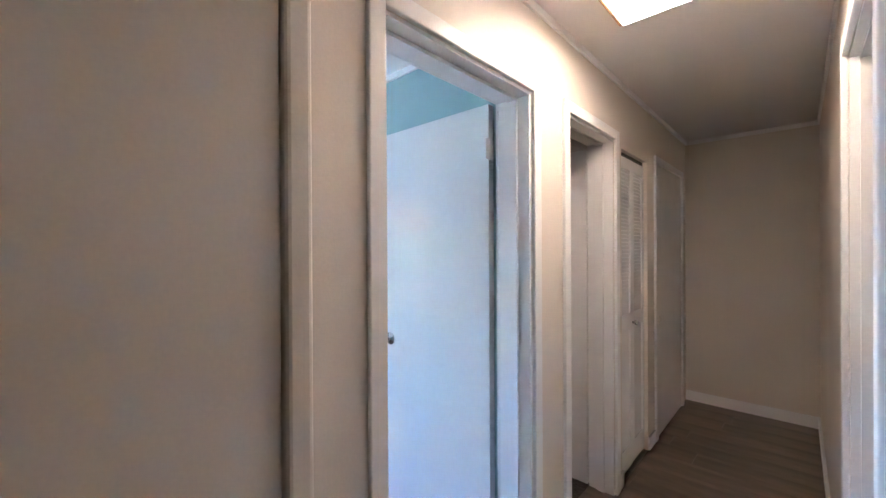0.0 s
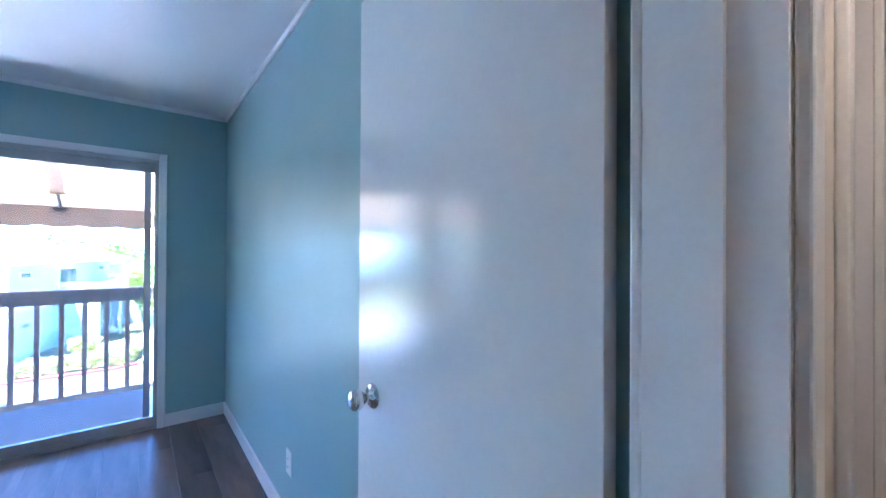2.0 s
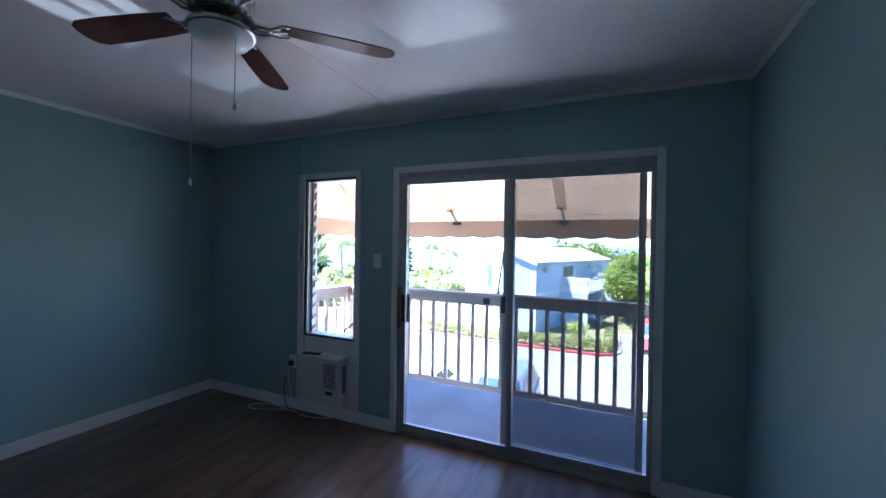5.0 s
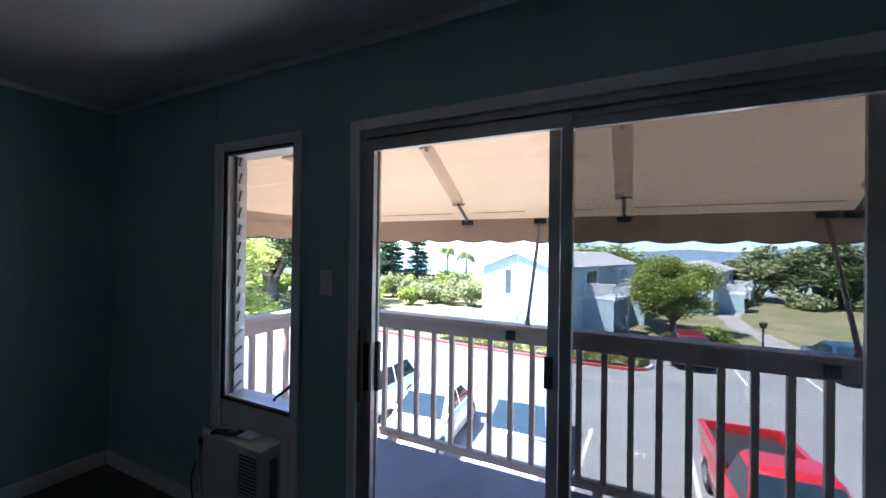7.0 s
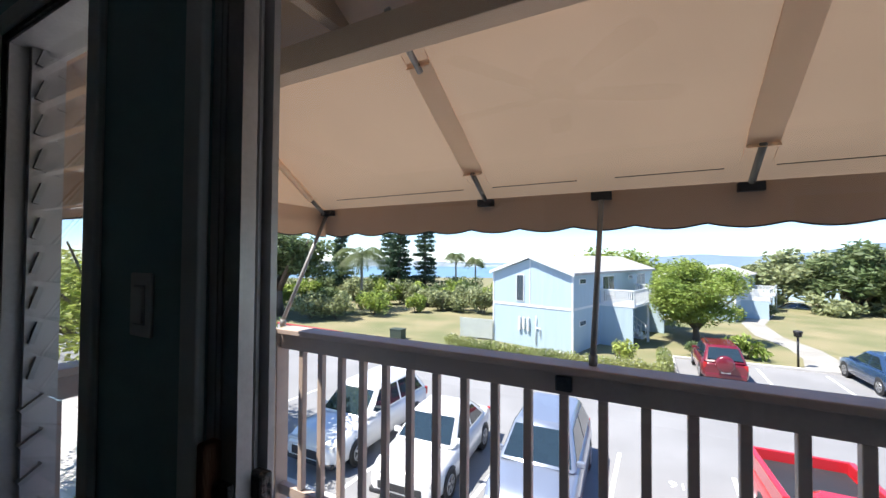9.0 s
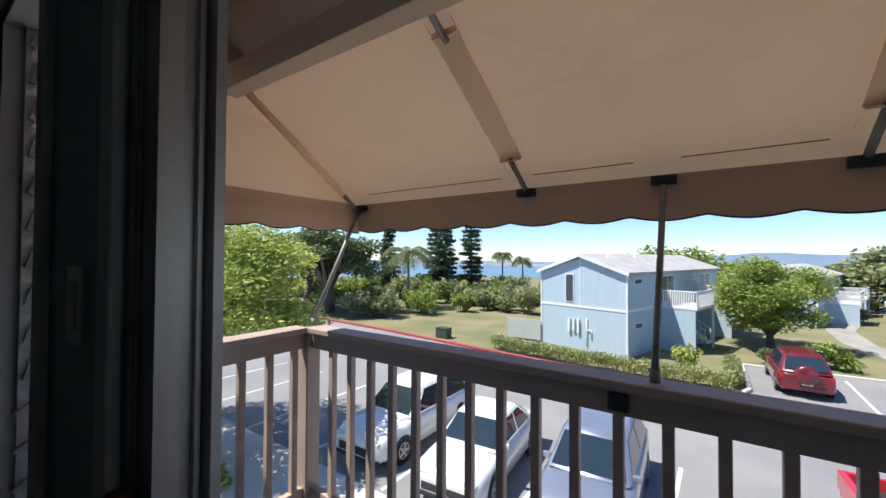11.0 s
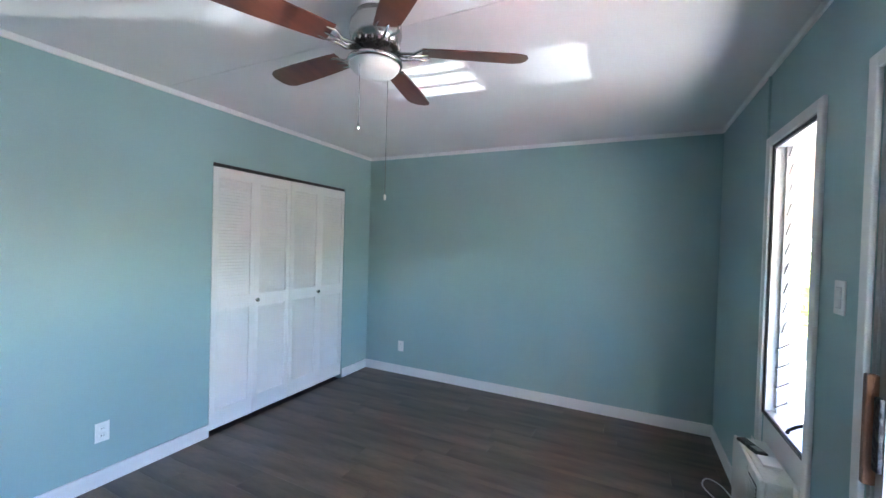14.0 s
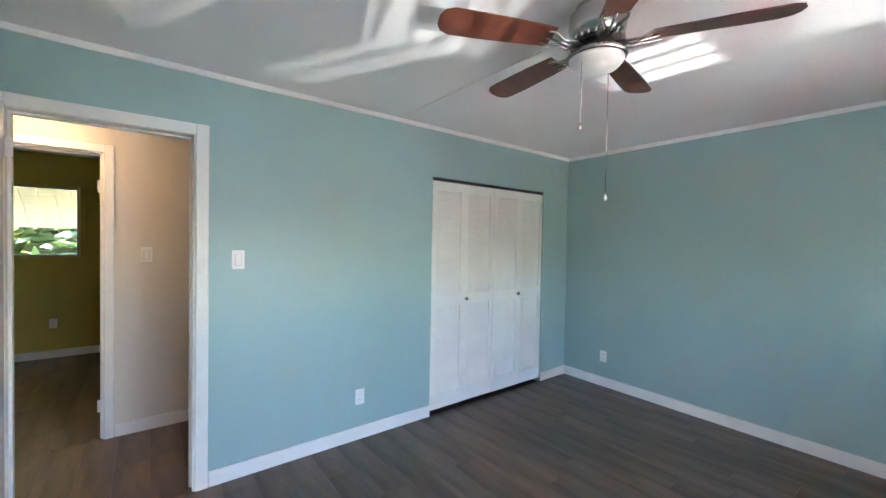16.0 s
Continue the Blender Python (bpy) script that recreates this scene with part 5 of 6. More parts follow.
def leaf_cloud(name, clumps, count, size, mat, parent, seed, flat=0.35, label="", shape=(1.0, 0.45)):
    """Many small leaf blades scattered in clumps (x, y, z, rx, ry, rz), thicker near the clumps' skin."""
    rng = np.random.default_rng(seed)
    vol = np.array([c[3] * c[4] * c[5] for c in clumps]) ** 0.67
    pick = rng.choice(len(clumps), count, p=vol / vol.sum())
    c = np.array(clumps)[pick]
    d = rng.normal(size=(count, 3))
    d /= np.linalg.norm(d, axis=1)[:, None]
    r = rng.random(count) ** 0.45
    p = c[:, :3] + d * r[:, None] * c[:, 3:]
    u = rng.normal(size=(count, 3))
    u[:, 2] *= flat
    u /= np.linalg.norm(u, axis=1)[:, None]
    v = np.cross(u, rng.normal(size=(count, 3)) * [1, 1, flat] + [0, 0, 1.0])
    v /= np.linalg.norm(v, axis=1)[:, None]
    s = size * (0.6 + 0.8 * rng.random(count))[:, None]
    a, b = u * s * shape[0], v * s * shape[1]
    verts = np.stack([p - a, p - b * 0.9 + a * 0.1, p + a, p + b * 0.9 + a * 0.1], 1).reshape(-1, 3)
    faces = np.arange(count * 4).reshape(-1, 4)
    me = bpy.data.meshes.new(name)
    me.from_pydata(verts.tolist(), [], faces.tolist())
    me.materials.append(mat)
    ob = new(name, me)
    if parent is not None:
        ob.parent = parent
    if label:
        ob["label"] = label
    return ob


def tree(at, height, spread, trunk_h, trunk_r, mat, label, seed, count=5000, size=0.16, clumps=16, squash=0.6, limbs=7, low=0.25):
    rng = random.Random(seed)
    t = thing("tree", at, label, "tree")
    b = bmesh.new()
    bend = rng.uniform(-0.2, 0.2)
    tube(b, [(0, 0, -0.05), (bend * 0.4, 0.05, trunk_h * 0.5), (bend, 0.1, trunk_h)], [trunk_r * 1.3, trunk_r, trunk_r * 0.8], 10)
    cl = []
    for k in range(limbs):
        a = 2 * math.pi * k / limbs + rng.uniform(-0.4, 0.4)
        rr = spread * rng.uniform(0.45, 0.8)
        e = Vector((rr * math.cos(a), rr * math.sin(a), trunk_h + (height - trunk_h) * rng.uniform(0.35, 0.75)))
        s = Vector((bend, 0.1, trunk_h * rng.uniform(0.75, 1.0)))
        m = s.lerp(e, 0.5) + Vector((0, 0, 0.1 * height * rng.uniform(0, 1)))
        tube(b, [s, m, e], [trunk_r * 0.55, trunk_r * 0.33, trunk_r * 0.12], 7)
    part("trunk", b, BARK, t, "grey brown trunk and limbs", smooth=True)
    for k in range(clumps):
        a = rng.uniform(0, 2 * math.pi)
        rr = spread * math.sqrt(rng.uniform(0.0, 1.0)) * 0.78
        f = 1 - (rr / spread) ** 2 * 0.75
        lo = trunk_h * 0.9 + 0.1 * (height - trunk_h)
        z = lo + (height - lo) * (rng.uniform(low, 0.92) * f + 0.0)
        q = spread * rng.uniform(0.22, 0.38)
        cl.append((rr * math.cos(a), rr * math.sin(a), z, q, q, q * squash))
    leaf_cloud("crown", cl, count, size, mat, t, seed, label="uneven leafy crown")
    return t


def pine(at, height, r, seed, label="tall narrow dark green pine"):
    rng = random.Random(seed)
    t = thing("pine_tree", at, label, "tree", "tall pines")
    b = bmesh.new()
    tube(b, [(0, 0, -0.1), (0, 0, height)], [0.28, 0.04], 8)
    part("trunk", b, BARK, t)
    cl = []
    tiers = int(height / 0.62)
    for k in range(tiers):
        f = (k + 1) / tiers
        z = 0.9 + (height - 0.9) * f
        rr = r * (1.05 - f) ** 0.55 * rng.uniform(0.75, 1.1)
        for j in range(6):
            a = rng.uniform(0, 2 * math.pi)
            cl.append((rr * 0.55 * math.cos(a), rr * 0.55 * math.sin(a), z - 0.08 * rr, rr * 0.45 + 0.1, rr * 0.45 + 0.1, 0.3))
    leaf_cloud("crown", cl, 8000, 0.19, PINE, t, seed, 0.5, "tiers of drooping needles")
    return t


def palm(at, height, r, seed, label):
    rng = random.Random(seed)
    t = thing("palm_tree", at, label, "tree", "palms")
    b = bmesh.new()
    tube(b, [(0, 0, -0.1), (0.1, 0, height * 0.5), (0.02, 0, height)], [0.2, 0.14, 0.12], 10)
    part("trunk", b, material("pale palm bark", (0.36, 0.33, 0.28), 0.9, vary=0.15, fine=10, bump=0.01, stretch=(1, 1, 4)), t, "pale ringed trunk", smooth=True)
    for k in range(22):
        a = 2 * math.pi * k / 22 + rng.uniform(-0.15, 0.15)
        up = rng.uniform(0.0, 1.5)
        b = bmesh.new()
        pts = []
        for i in range(9):
            s = i / 8
            out = r * s
            z = height + r * (up * s * 0.8 - (0.55 + 0.35 * up) * s * s * 1.3)
            pts.append(Vector((out * math.cos(a) * (1 - 0.15 * s), out * math.sin(a) * (1 - 0.15 * s), z)))
        tube(b, pts, [0.025 - 0.002 * i for i in range(9)], 5)
        side = Vector((-math.sin(a), math.cos(a), 0))
        for i in range(1, 33):
            s = i / 33
            f = s * 8
            i0 = min(int(f), 7)
            p = pts[i0].lerp(pts[i0 + 1], f - i0)
            d = (pts[i0 + 1] - pts[i0]).normalized()
            ll = r * 0.36 * math.sin(math.pi * min(1, s * 0.9 + 0.12)) + 0.05
            for sg in (-1, 1):
                e = p + (side * sg * 0.8 + d * 0.5).normalized() * ll - Vector((0, 0, ll * 0.45))
                w = d * 0.035
                b.faces.new([b.verts.new(p - w), b.verts.new(p + w), b.verts.new(e)])
        part("frond", b, PALMG, t)
    return t


def bush(at, rx, ry, rz, mat, label, seed, count=1500, size=0.12, name="bush"):
    rng = random.Random(seed)
    t = thing(name, at, label, "bush")
    b = bmesh.new()
    for k in range(6):
        a = rng.uniform(0, 6.28)
        tube(b, [(0.1 * math.cos(a), 0.1 * math.sin(a), -0.02), (0.6 * rx * math.cos(a), 0.6 * ry * math.sin(a), rz * 1.1)], [0.035, 0.012], 5)
    part("stem", b, BARK, t)
    cl = []
    for k in range(9):
        a, q = rng.uniform(0, 6.28), math.sqrt(rng.uniform(0, 1)) * 0.65
        cl.append((rx * q * math.cos(a), ry * q * math.sin(a), rz * rng.uniform(0.5, 1.35), rx * 0.42, ry * 0.42, rz * 0.5))
    leaf_cloud("foliage", cl, count, size, mat, t, seed, 0.8)
    return t


tree((-13.6, 8.2, GZ), 6.9, 3.8, 2.4, 0.16, BRIGHT, "bright yellow green feathery tree beside the lot", 11, 42000, 0.075, 46, 0.38, 11)
tree((1.45, 33.6, GZ), 5.75, 3.15, 0.9, 0.20, MIDG, "round green shade tree beside the parked cars", 12, 32000, 0.10, 56, 0.75, 8, 0.05)
tree((-31.5, 27.5, GZ), 8.8, 5.0, 2.6, 0.5, DARKG, "old dark spreading tree with grey limbs", 13, 16000, 0.2, 34, 0.55, 14)
tree((-38.0, 30.0, GZ), 8.0, 6.0, 3.0, 0.4, DARKG, "dark spreading tree at the lawn's edge", 14, 7000, 0.28, 22, 0.6)
for k, (x, y, h, r) in enumerate(((-36.7, 41.7, 11.5, 2.0), (-32.0, 46.0, 13, 2.2), (-29.9, 45.0, 12, 2.2), (-28.0, 48.5, 13.5, 2.3))):
    pine((x, y, GZ - 0.4), h, r, 30 + k)
palm((-27.5, 34.5, GZ), 5.6, 3.9, 40, "tall coconut palm with pale drooping fronds")
palm((-28.0, 58.0, GZ - 1.0), 6.6, 2.2, 41, "distant palm above the shrubs")
palm((-25.5, 60.0, GZ - 1.0), 6.0, 2.1, 42, "distant palm above the shrubs")
for k, (x, y, rx, rz, m) in enumerate(((-27.3, 27.6, 2.0, 1.5, OLIVE), (-25.3, 28.6, 1.9, 1.4, OLIVE), (-24.0, 32.0, 2.1, 1.5, MIDG), (-21.5, 35.6, 1.1, 1.0, MIDG), (-20.2, 38.0, 1.6, 1.3, OLIVE), (-17.8, 38.5, 1.8, 1.5, OLIVE),
        (-15.4, 38.0, 1.7, 1.5, OLIVE), (-22.5, 41.5, 1.7, 1.4, DARKG), (-30.5, 34.0, 2.0, 1.3, DARKG), (-27.0, 37.0, 1.4, 1.1, MIDG), (-13.2, 39.0, 1.7, 1.4, OLIVE), (-34, 29, 2, 1.6, MIDG), (-20.5, 46, 2.2, 1.8, DARKG), (-15, 48, 2.4, 2.0, OLIVE), (-24.5, 50, 2.2, 1.7, DARKG), (5.0, 46.0, 1.4, 0.8, DARKG), (8.2, 50.0, 1.6, 0.7, OLIVE))):
    bush((x, y, GZ), rx, rx, rz, m, "shaggy green shrub at the lawn's edge" if m is not OLIVE else "pale olive grey shrub at the lawn's edge", 60 + k, 1500, 0.17)
rng = random.Random(77)
for k in range(34):
    x, y = -44 + k * 1.15 + rng.uniform(-0.8, 0.8), 44 + rng.uniform(-3, 7) - 0.1 * k
    bush((x, y, GZ), rng.uniform(1.5, 2.4), 1.6, rng.uniform(1.1, 1.9), rng.choice((OLIVE, OLIVE, DARKG, MIDG)), "rounded shrub of the belt below the lawn", 200 + k, 900, 0.24)
for k in range(20):
    bush((-32 - k + rng.uniform(-0.5, 0.5), 42 - 0.5 * k + rng.uniform(-1.5, 1.5), GZ), rng.uniform(1.4, 2.0), 1.6, rng.uniform(1.1, 1.8), rng.choice((OLIVE, DARKG, MIDG)), "rounded shrub of the belt below the lawn", 300 + k, 900, 0.24)
for k in range(16):
    bush((12 + k * 3.0 + rng.uniform(-1, 1), 50 + rng.uniform(0, 14), GZ - 0.6), 2.4, 2.0, rng.uniform(1.2, 2.2), rng.choice((OLIVE, DARKG)), "rounded shrub under the far wood", 260 + k, 900, 0.3)
bush((-2.6, 24.6, GZ), 0.75, 0.7, 0.75, BRIGHT, "pale flowering shrub by the porch", 80, 900, 0.09)
bush((1.2, 28.8, GZ), 0.9, 0.7, 0.45, DARKG, "low dark shrub below the shade tree", 81, 700, 0.1)
bush((3.3, 29.6, GZ), 1.3, 0.9, 0.75, MIDG, "broad-leaved green shrub below the tree", 82, 800, 0.16)
bush((-11.6, 7.2, GZ + 0.1), 1.6, 0.9, 0.35, MIDG, "low ground cover below the balcony", 83, 900, 0.1)
# wood on the east side and behind the houses
for k, (x, y, h, sp, m) in enumerate(((13, 62, 7.5, 5, OLIVE), (18, 58, 8, 5, DARKG), (22, 66, 9, 6, OLIVE), (27, 60, 8, 5.5, DARKG), (32, 70, 9.5, 6, OLIVE), (38, 62, 9, 6, DARKG), (46, 74, 10, 7, OLIVE), (53, 60, 9, 6.5, DARKG), (25, 48, 7.0, 4.0, OLIVE), (36, 50, 7.5, 4.5, DARKG),
        (-2.5, 63, 7.0, 6.5, MIDG), (-8, 65, 7.4, 7, MIDG), (62, 80, 11, 8, OLIVE))):
    tree((x, y, GZ - 1), h, sp, h * 0.2, 0.22, m, "spreading tree of the far wood" if m is not MIDG else "broad green tree behind the houses", 100 + k, 5000, 0.34, 26, 0.8, 6)


HEDGEG = leafmat("yellow green hedge leaves", (0.36, 0.38, 0.13), (0.22, 0.27, 0.09))


def hedge(pts, w, h, label, seed, flowers):
    t = thing("hedge", (pts[0][0], pts[0][1], GZ), label, "hedge")
    cl, fl = [], []
    rng = random.Random(seed)
    for (x0, y0), (x1, y1) in zip(pts, pts[1:]):
        L = math.hypot(x1 - x0, y1 - y0)
        n = max(2, int(L / 0.24))
        for k in range(n):
            f = (k + 0.5 + rng.uniform(-0.3, 0.3)) / n
            cl.append((x0 + (x1 - x0) * f - pts[0][0], y0 + (y1 - y0) * f - pts[0][1] + rng.uniform(-0.15, 0.15), 0.12 + h * rng.uniform(0.4, 0.58), 0.36, w * 0.5, h * 0.5))
    leaf_cloud("foliage", cl, 330 * len(cl), 0.055, HEDGEG, t, seed, 0.9, "clipped dense foliage")
    tops = [(x, y, z + h * 0.28, a, b, h * 0.26) for x, y, z, a, b, c in cl]
    leaf_cloud("blossom", tops, 9 * len(cl), 0.05, leafmat("white blossom", (0.7, 0.7, 0.6), (0.6, 0.6, 0.5)), t, seed + 1, 0.9, "scattered white blossom", (0.7, 0.7))
    b = bmesh.new()
    for c in cl[::2]:
        tube(b, [(c[0], c[1], 0.05), (c[0], c[1], 0.5)], 0.02, 5)
    part("stem", b, BARK, t)
    return t


hedge([(-12.2, 23.9), (-7.8, 23.15), (-4.0, 22.85), (-0.9, 22.8)], 0.9, 0.72, "clipped hedge with white blossom along the red kerb", 5, True)
hedge([(-0.75, 23.2), (-0.75, 26.2)], 0.8, 0.8, "clipped hedge with white blossom beside the stall", 6, False)

# ---- bedroom things ----
def outlet(at, turn, label, kind="outlet"):
    """A wall plate facing -y before the turn."""
    t = thing("wall_outlet" if kind == "outlet" else "light_switch", (0, 0, 0), label, "outlet" if kind == "outlet" else "switch")
    part("cover_plate", bbox(-0.036, 0.036, -0.006, 0, -0.058, 0.058, 0.003, 2), PLATE, t)
    if kind == "outlet":
        for z in (-0.02, 0.02):
            s = part("socket", bbox(-0.017, 0.017, -0.008, -0.005, z - 0.014, z + 0.014, 0.002), PLATE, t)
            for x in (-0.006, 0.006):
                part("slot", bbox(x - 0.0012, x + 0.0012, -0.0086, -0.0078, z - 0.005, z + 0.005), BLACK, s)
    else:
        part("rocker", bbox(-0.016, 0.016, -0.011, -0.005, -0.033, 0.033, 0.002), PLATE, t)
        part("switch_frame", bbox(-0.019, 0.019, -0.0072, -0.0062, -0.036, 0.036), ALU_L, t)
    t.matrix_world = pose(*at, 0, 0, turn)
    return t


outlet((-1.848, 0, 0.318), 180, "white duplex wall outlet above the baseboard")
outlet((XL, 0.48, 0.313), 90, "white duplex wall outlet above the baseboard")
outlet((0, 1.684, 0.334), -90, "white duplex wall outlet beside the open door")
outlet((-3.30, W, 0.42), 0, "white wall outlet with a plugged cord")
outlet((0.32, YS, 0.42), 180, "white wall outlet in the yellow room")
outlet((-1.026, 0, 1.355), 180, "white rocker light switch beside the doorway", "switch")
outlet((-2.425, W, 1.345), 0, "white blank switch plate beside the window", "switch")
outlet((-0.579, HS, 1.35), 180, "white rocker light switch in the hall", "switch")
# cable cover by the window
solid("cable_cover", bbox(V0 - 0.095, V0 - 0.078, W - 0.012, W, VH + 0.055, H - 0.036, 0.002), TEAL, "thin painted cable cover up the wall", "cable cover")
solid("cable_cover", bbox(V0 - 0.075, V0 - 0.06, W - 0.014, W, 0.5, VH + 0.05, 0.002), WHITE, "thin white cable strip beside the window", "cable cover")

# window air conditioner
AX0, AX1, AYF, AZ0, AZ1 = -3.14, -2.70, 3.285, 0.165, 0.535
ac = thing("air_conditioner", (0, 0, 0), "white window air conditioner below the louvres", "air conditioner")
ACW = material("aged white plastic", (0.70, 0.70, 0.68), 0.4, vary=0.03)
part("case", bbox(AX0, AX1, AYF + 0.02, W + 0.1, AZ0, AZ1, 0.008), ACW, ac)
front = part("front_panel", bbox(AX0 - 0.004, AX1 + 0.004, AYF, AYF + 0.0195, AZ0 - 0.004, AZ1 + 0.002, 0.008, 3), ACW, ac)
for k in range(14):
    part("grille_slat", bbox(AX0 + 0.02, AX0 + 0.27, AYF - 0.006, AYF - 0.0034, AZ0 + 0.11 + k * 0.017, AZ0 + 0.119 + k * 0.017), ACW, front)
part("face_panel", bbox(AX0 + 0.012, AX0 + 0.278, AYF - 0.0035, AYF - 0.0006, AZ0 + 0.10, AZ1 - 0.014, 0.001), ACW, front, "raised intake panel")
part("side_vent", bbox(AX1 + 0.001, AX1 + 0.004, AYF + 0.05, W - 0.03, AZ0 + 0.08, AZ1 - 0.06), material("grey side grille", (0.22, 0.22, 0.22), 0.6, vary=0.1), ac, "grey side grille")
part("vent", bbox(AX0 + 0.29, AX1 - 0.03, AYF - 0.002, AYF + 0.004, AZ0 + 0.13, AZ1 - 0.04), BLACK, ac, "dark air outlet")
for k in range(11):
    part("vent_slat", bbox(AX0 + 0.288, AX1 - 0.028, AYF - 0.008, AYF - 0.003, AZ0 + 0.138 + k * 0.018, AZ0 + 0.1445 + k * 0.018), ACW, ac)
part("display", bbox(AX0 + 0.315, AX1 - 0.055, AYF - 0.003, AYF, AZ0 + 0.075, AZ0 + 0.105), BLACK, ac, "small dark display")
for k in range(4):
    part("button", bbox(AX0 + 0.30 + k * 0.026, AX0 + 0.316 + k * 0.026, AYF - 0.004, AYF, AZ0 + 0.045, AZ0 + 0.058, 0.001), PLATE, ac)
part("side_fill", bbox(AX1 + 0.012, V1 - 0.004, W - 0.02, W + 0.003, AZ0 - 0.01, AZ1 + 0.02, 0.003), WHITE, ac, "white filler board")
remote = thing("remote_control", (-2.98, 3.34, AZ1), "black remote control lying on the air conditioner", "remote control")
part("shell", bbox(-0.11, 0.05, -0.022, 0.022, 0.003, 0.02, 0.005, 2, pose(0, 0, 0, 0, 0, 20)), BLACK, remote)
part("screen", bbox(-0.02, 0.03, -0.014, 0.014, 0.0205, 0.0215, 0, 1, pose(0, 0, 0, 0, 0, 20)), ALU, remote, "small grey display")
solid("leaflet", bbox(-3.10, -3.0, 3.29, 3.36, AZ1 + 0.003, AZ1 + 0.008, 0.001), PLATE, "folded white paper on the air conditioner", "paper")
solid("leaflet", bbox(-2.93, -2.83, 3.33, 3.40, AZ1 + 0.003, AZ1 + 0.014, 0.001), PLATE, "stack of white papers on the air conditioner", "paper")
# cords
crd = bmesh.new()
tube(crd, [(-3.30, W - 0.032, 0.385), (-3.325, W - 0.045, 0.30), (-3.36, W - 0.05, 0.20), (-3.345, W - 0.05, 0.10), (-3.30, W - 0.06, 0.02), (-3.22, W - 0.09, 0.007), (-3.12, W - 0.08, 0.007)], 0.004, 7)
solid("power_cord", crd, BLACK, "black power cord hanging from the wall outlet", "cord", smooth=True)
crd = bmesh.new()
pts = [(-3.30, W - 0.03, 0.40), (-3.31, W - 0.05, 0.30), (-3.27, W - 0.045, 0.12), (-3.32, W - 0.05, 0.012), (-3.45, W - 0.035, 0.008), (-3.62, W - 0.07, 0.008), (-3.68, W - 0.14, 0.008), (-3.57, W - 0.18, 0.008), (-3.40, W - 0.11, 0.008), (-3.25, W - 0.06, 0.008), (-3.05, W - 0.10, 0.008), (-2.84, W - 0.045, 0.012)]
fine_pts = []
for i in range(len(pts) - 1):
    p0, p1, p2, p3 = [Vector(pts[min(max(i + k, 0), len(pts) - 1)]) for k in (-1, 0, 1, 2)]
    for s in (0, 0.25, 0.5, 0.75):
        fine_pts.append(0.5 * ((2 * p1) + (p2 - p0) * s + (2 * p0 - 5 * p1 + 4 * p2 - p3) * s * s + (3 * p1 - p0 - 3 * p2 + p3) * s ** 3))
fine_pts.append(Vector(pts[-1]))
tube(crd, fine_pts, 0.0045, 7)
solid("power_cord", crd, PLATE, "white power cord lying looped on the floor", "cord", smooth=True)
b = bbox(-3.318, -3.282, W - 0.04, W - 0.009, 0.385, 0.43, 0.006)
solid("plug", b, BLACK, "dark plug in the wall outlet", "plug")

# ---- ceiling fan ----
FX, FY = -2.035, 1.757
WOODB = material("reddish brown fan blade wood", (0.15, 0.045, 0.025), 0.35, vary=0.14, scale=2, fine=30, bump=0.001, stretch=(0.6, 8, 8), tint=(0.09, 0.028, 0.018))
fan = thing("ceiling_fan", (FX, FY, H), "brushed nickel ceiling fan with five brown blades and a light", "ceiling fan")
b = bmesh.new()
lathe(b, [(0.085, -0.001), (0.09, -0.03), (0.108, -0.05), (0.112, -0.10), (0.106, -0.14), (0.095, -0.165), (0.085, -0.172)], 32)
part("motor_housing", b, NICKEL, fan, "brushed nickel motor housing", smooth=True)
b = bmesh.new()
lathe(b, [(0.07, -0.172), (0.075, -0.185), (0.06, -0.20), (0.045, -0.205)], 24)
part("hub", b, BLACK, fan, "dark vented hub", smooth=True)
for k in range(24):
    part("hub_fin", bbox(0.062, 0.108, -0.004, 0.004, -0.185, -0.166, 0.002, 1, pose(0, 0, 0, 0, 0, 15 * k)), NICKEL, fan)
b = bmesh.new()
lathe(b, [(0.04, -0.2), (0.036, -0.215), (0.04, -0.228), (0.10, -0.232), (0.115, -0.24), (0.118, -0.255), (0.11, -0.262)], 32)
part("light_fitter", b, NICKEL, fan, "brushed nickel light fitter", smooth=True)
BOWL = material("frosted white glass bowl", (0.78, 0.78, 0.76), 0.3, vary=0.02, bump=0)
b = bmesh.new()
lathe(b, [(0.108, -0.258), (0.104, -0.275), (0.088, -0.298), (0.06, -0.314), (0.03, -0.322), (0.003, -0.324)], 32)
part("bowl", b, BOWL, fan, "frosted white glass bowl", smooth=True)
FAN0 = 48.0
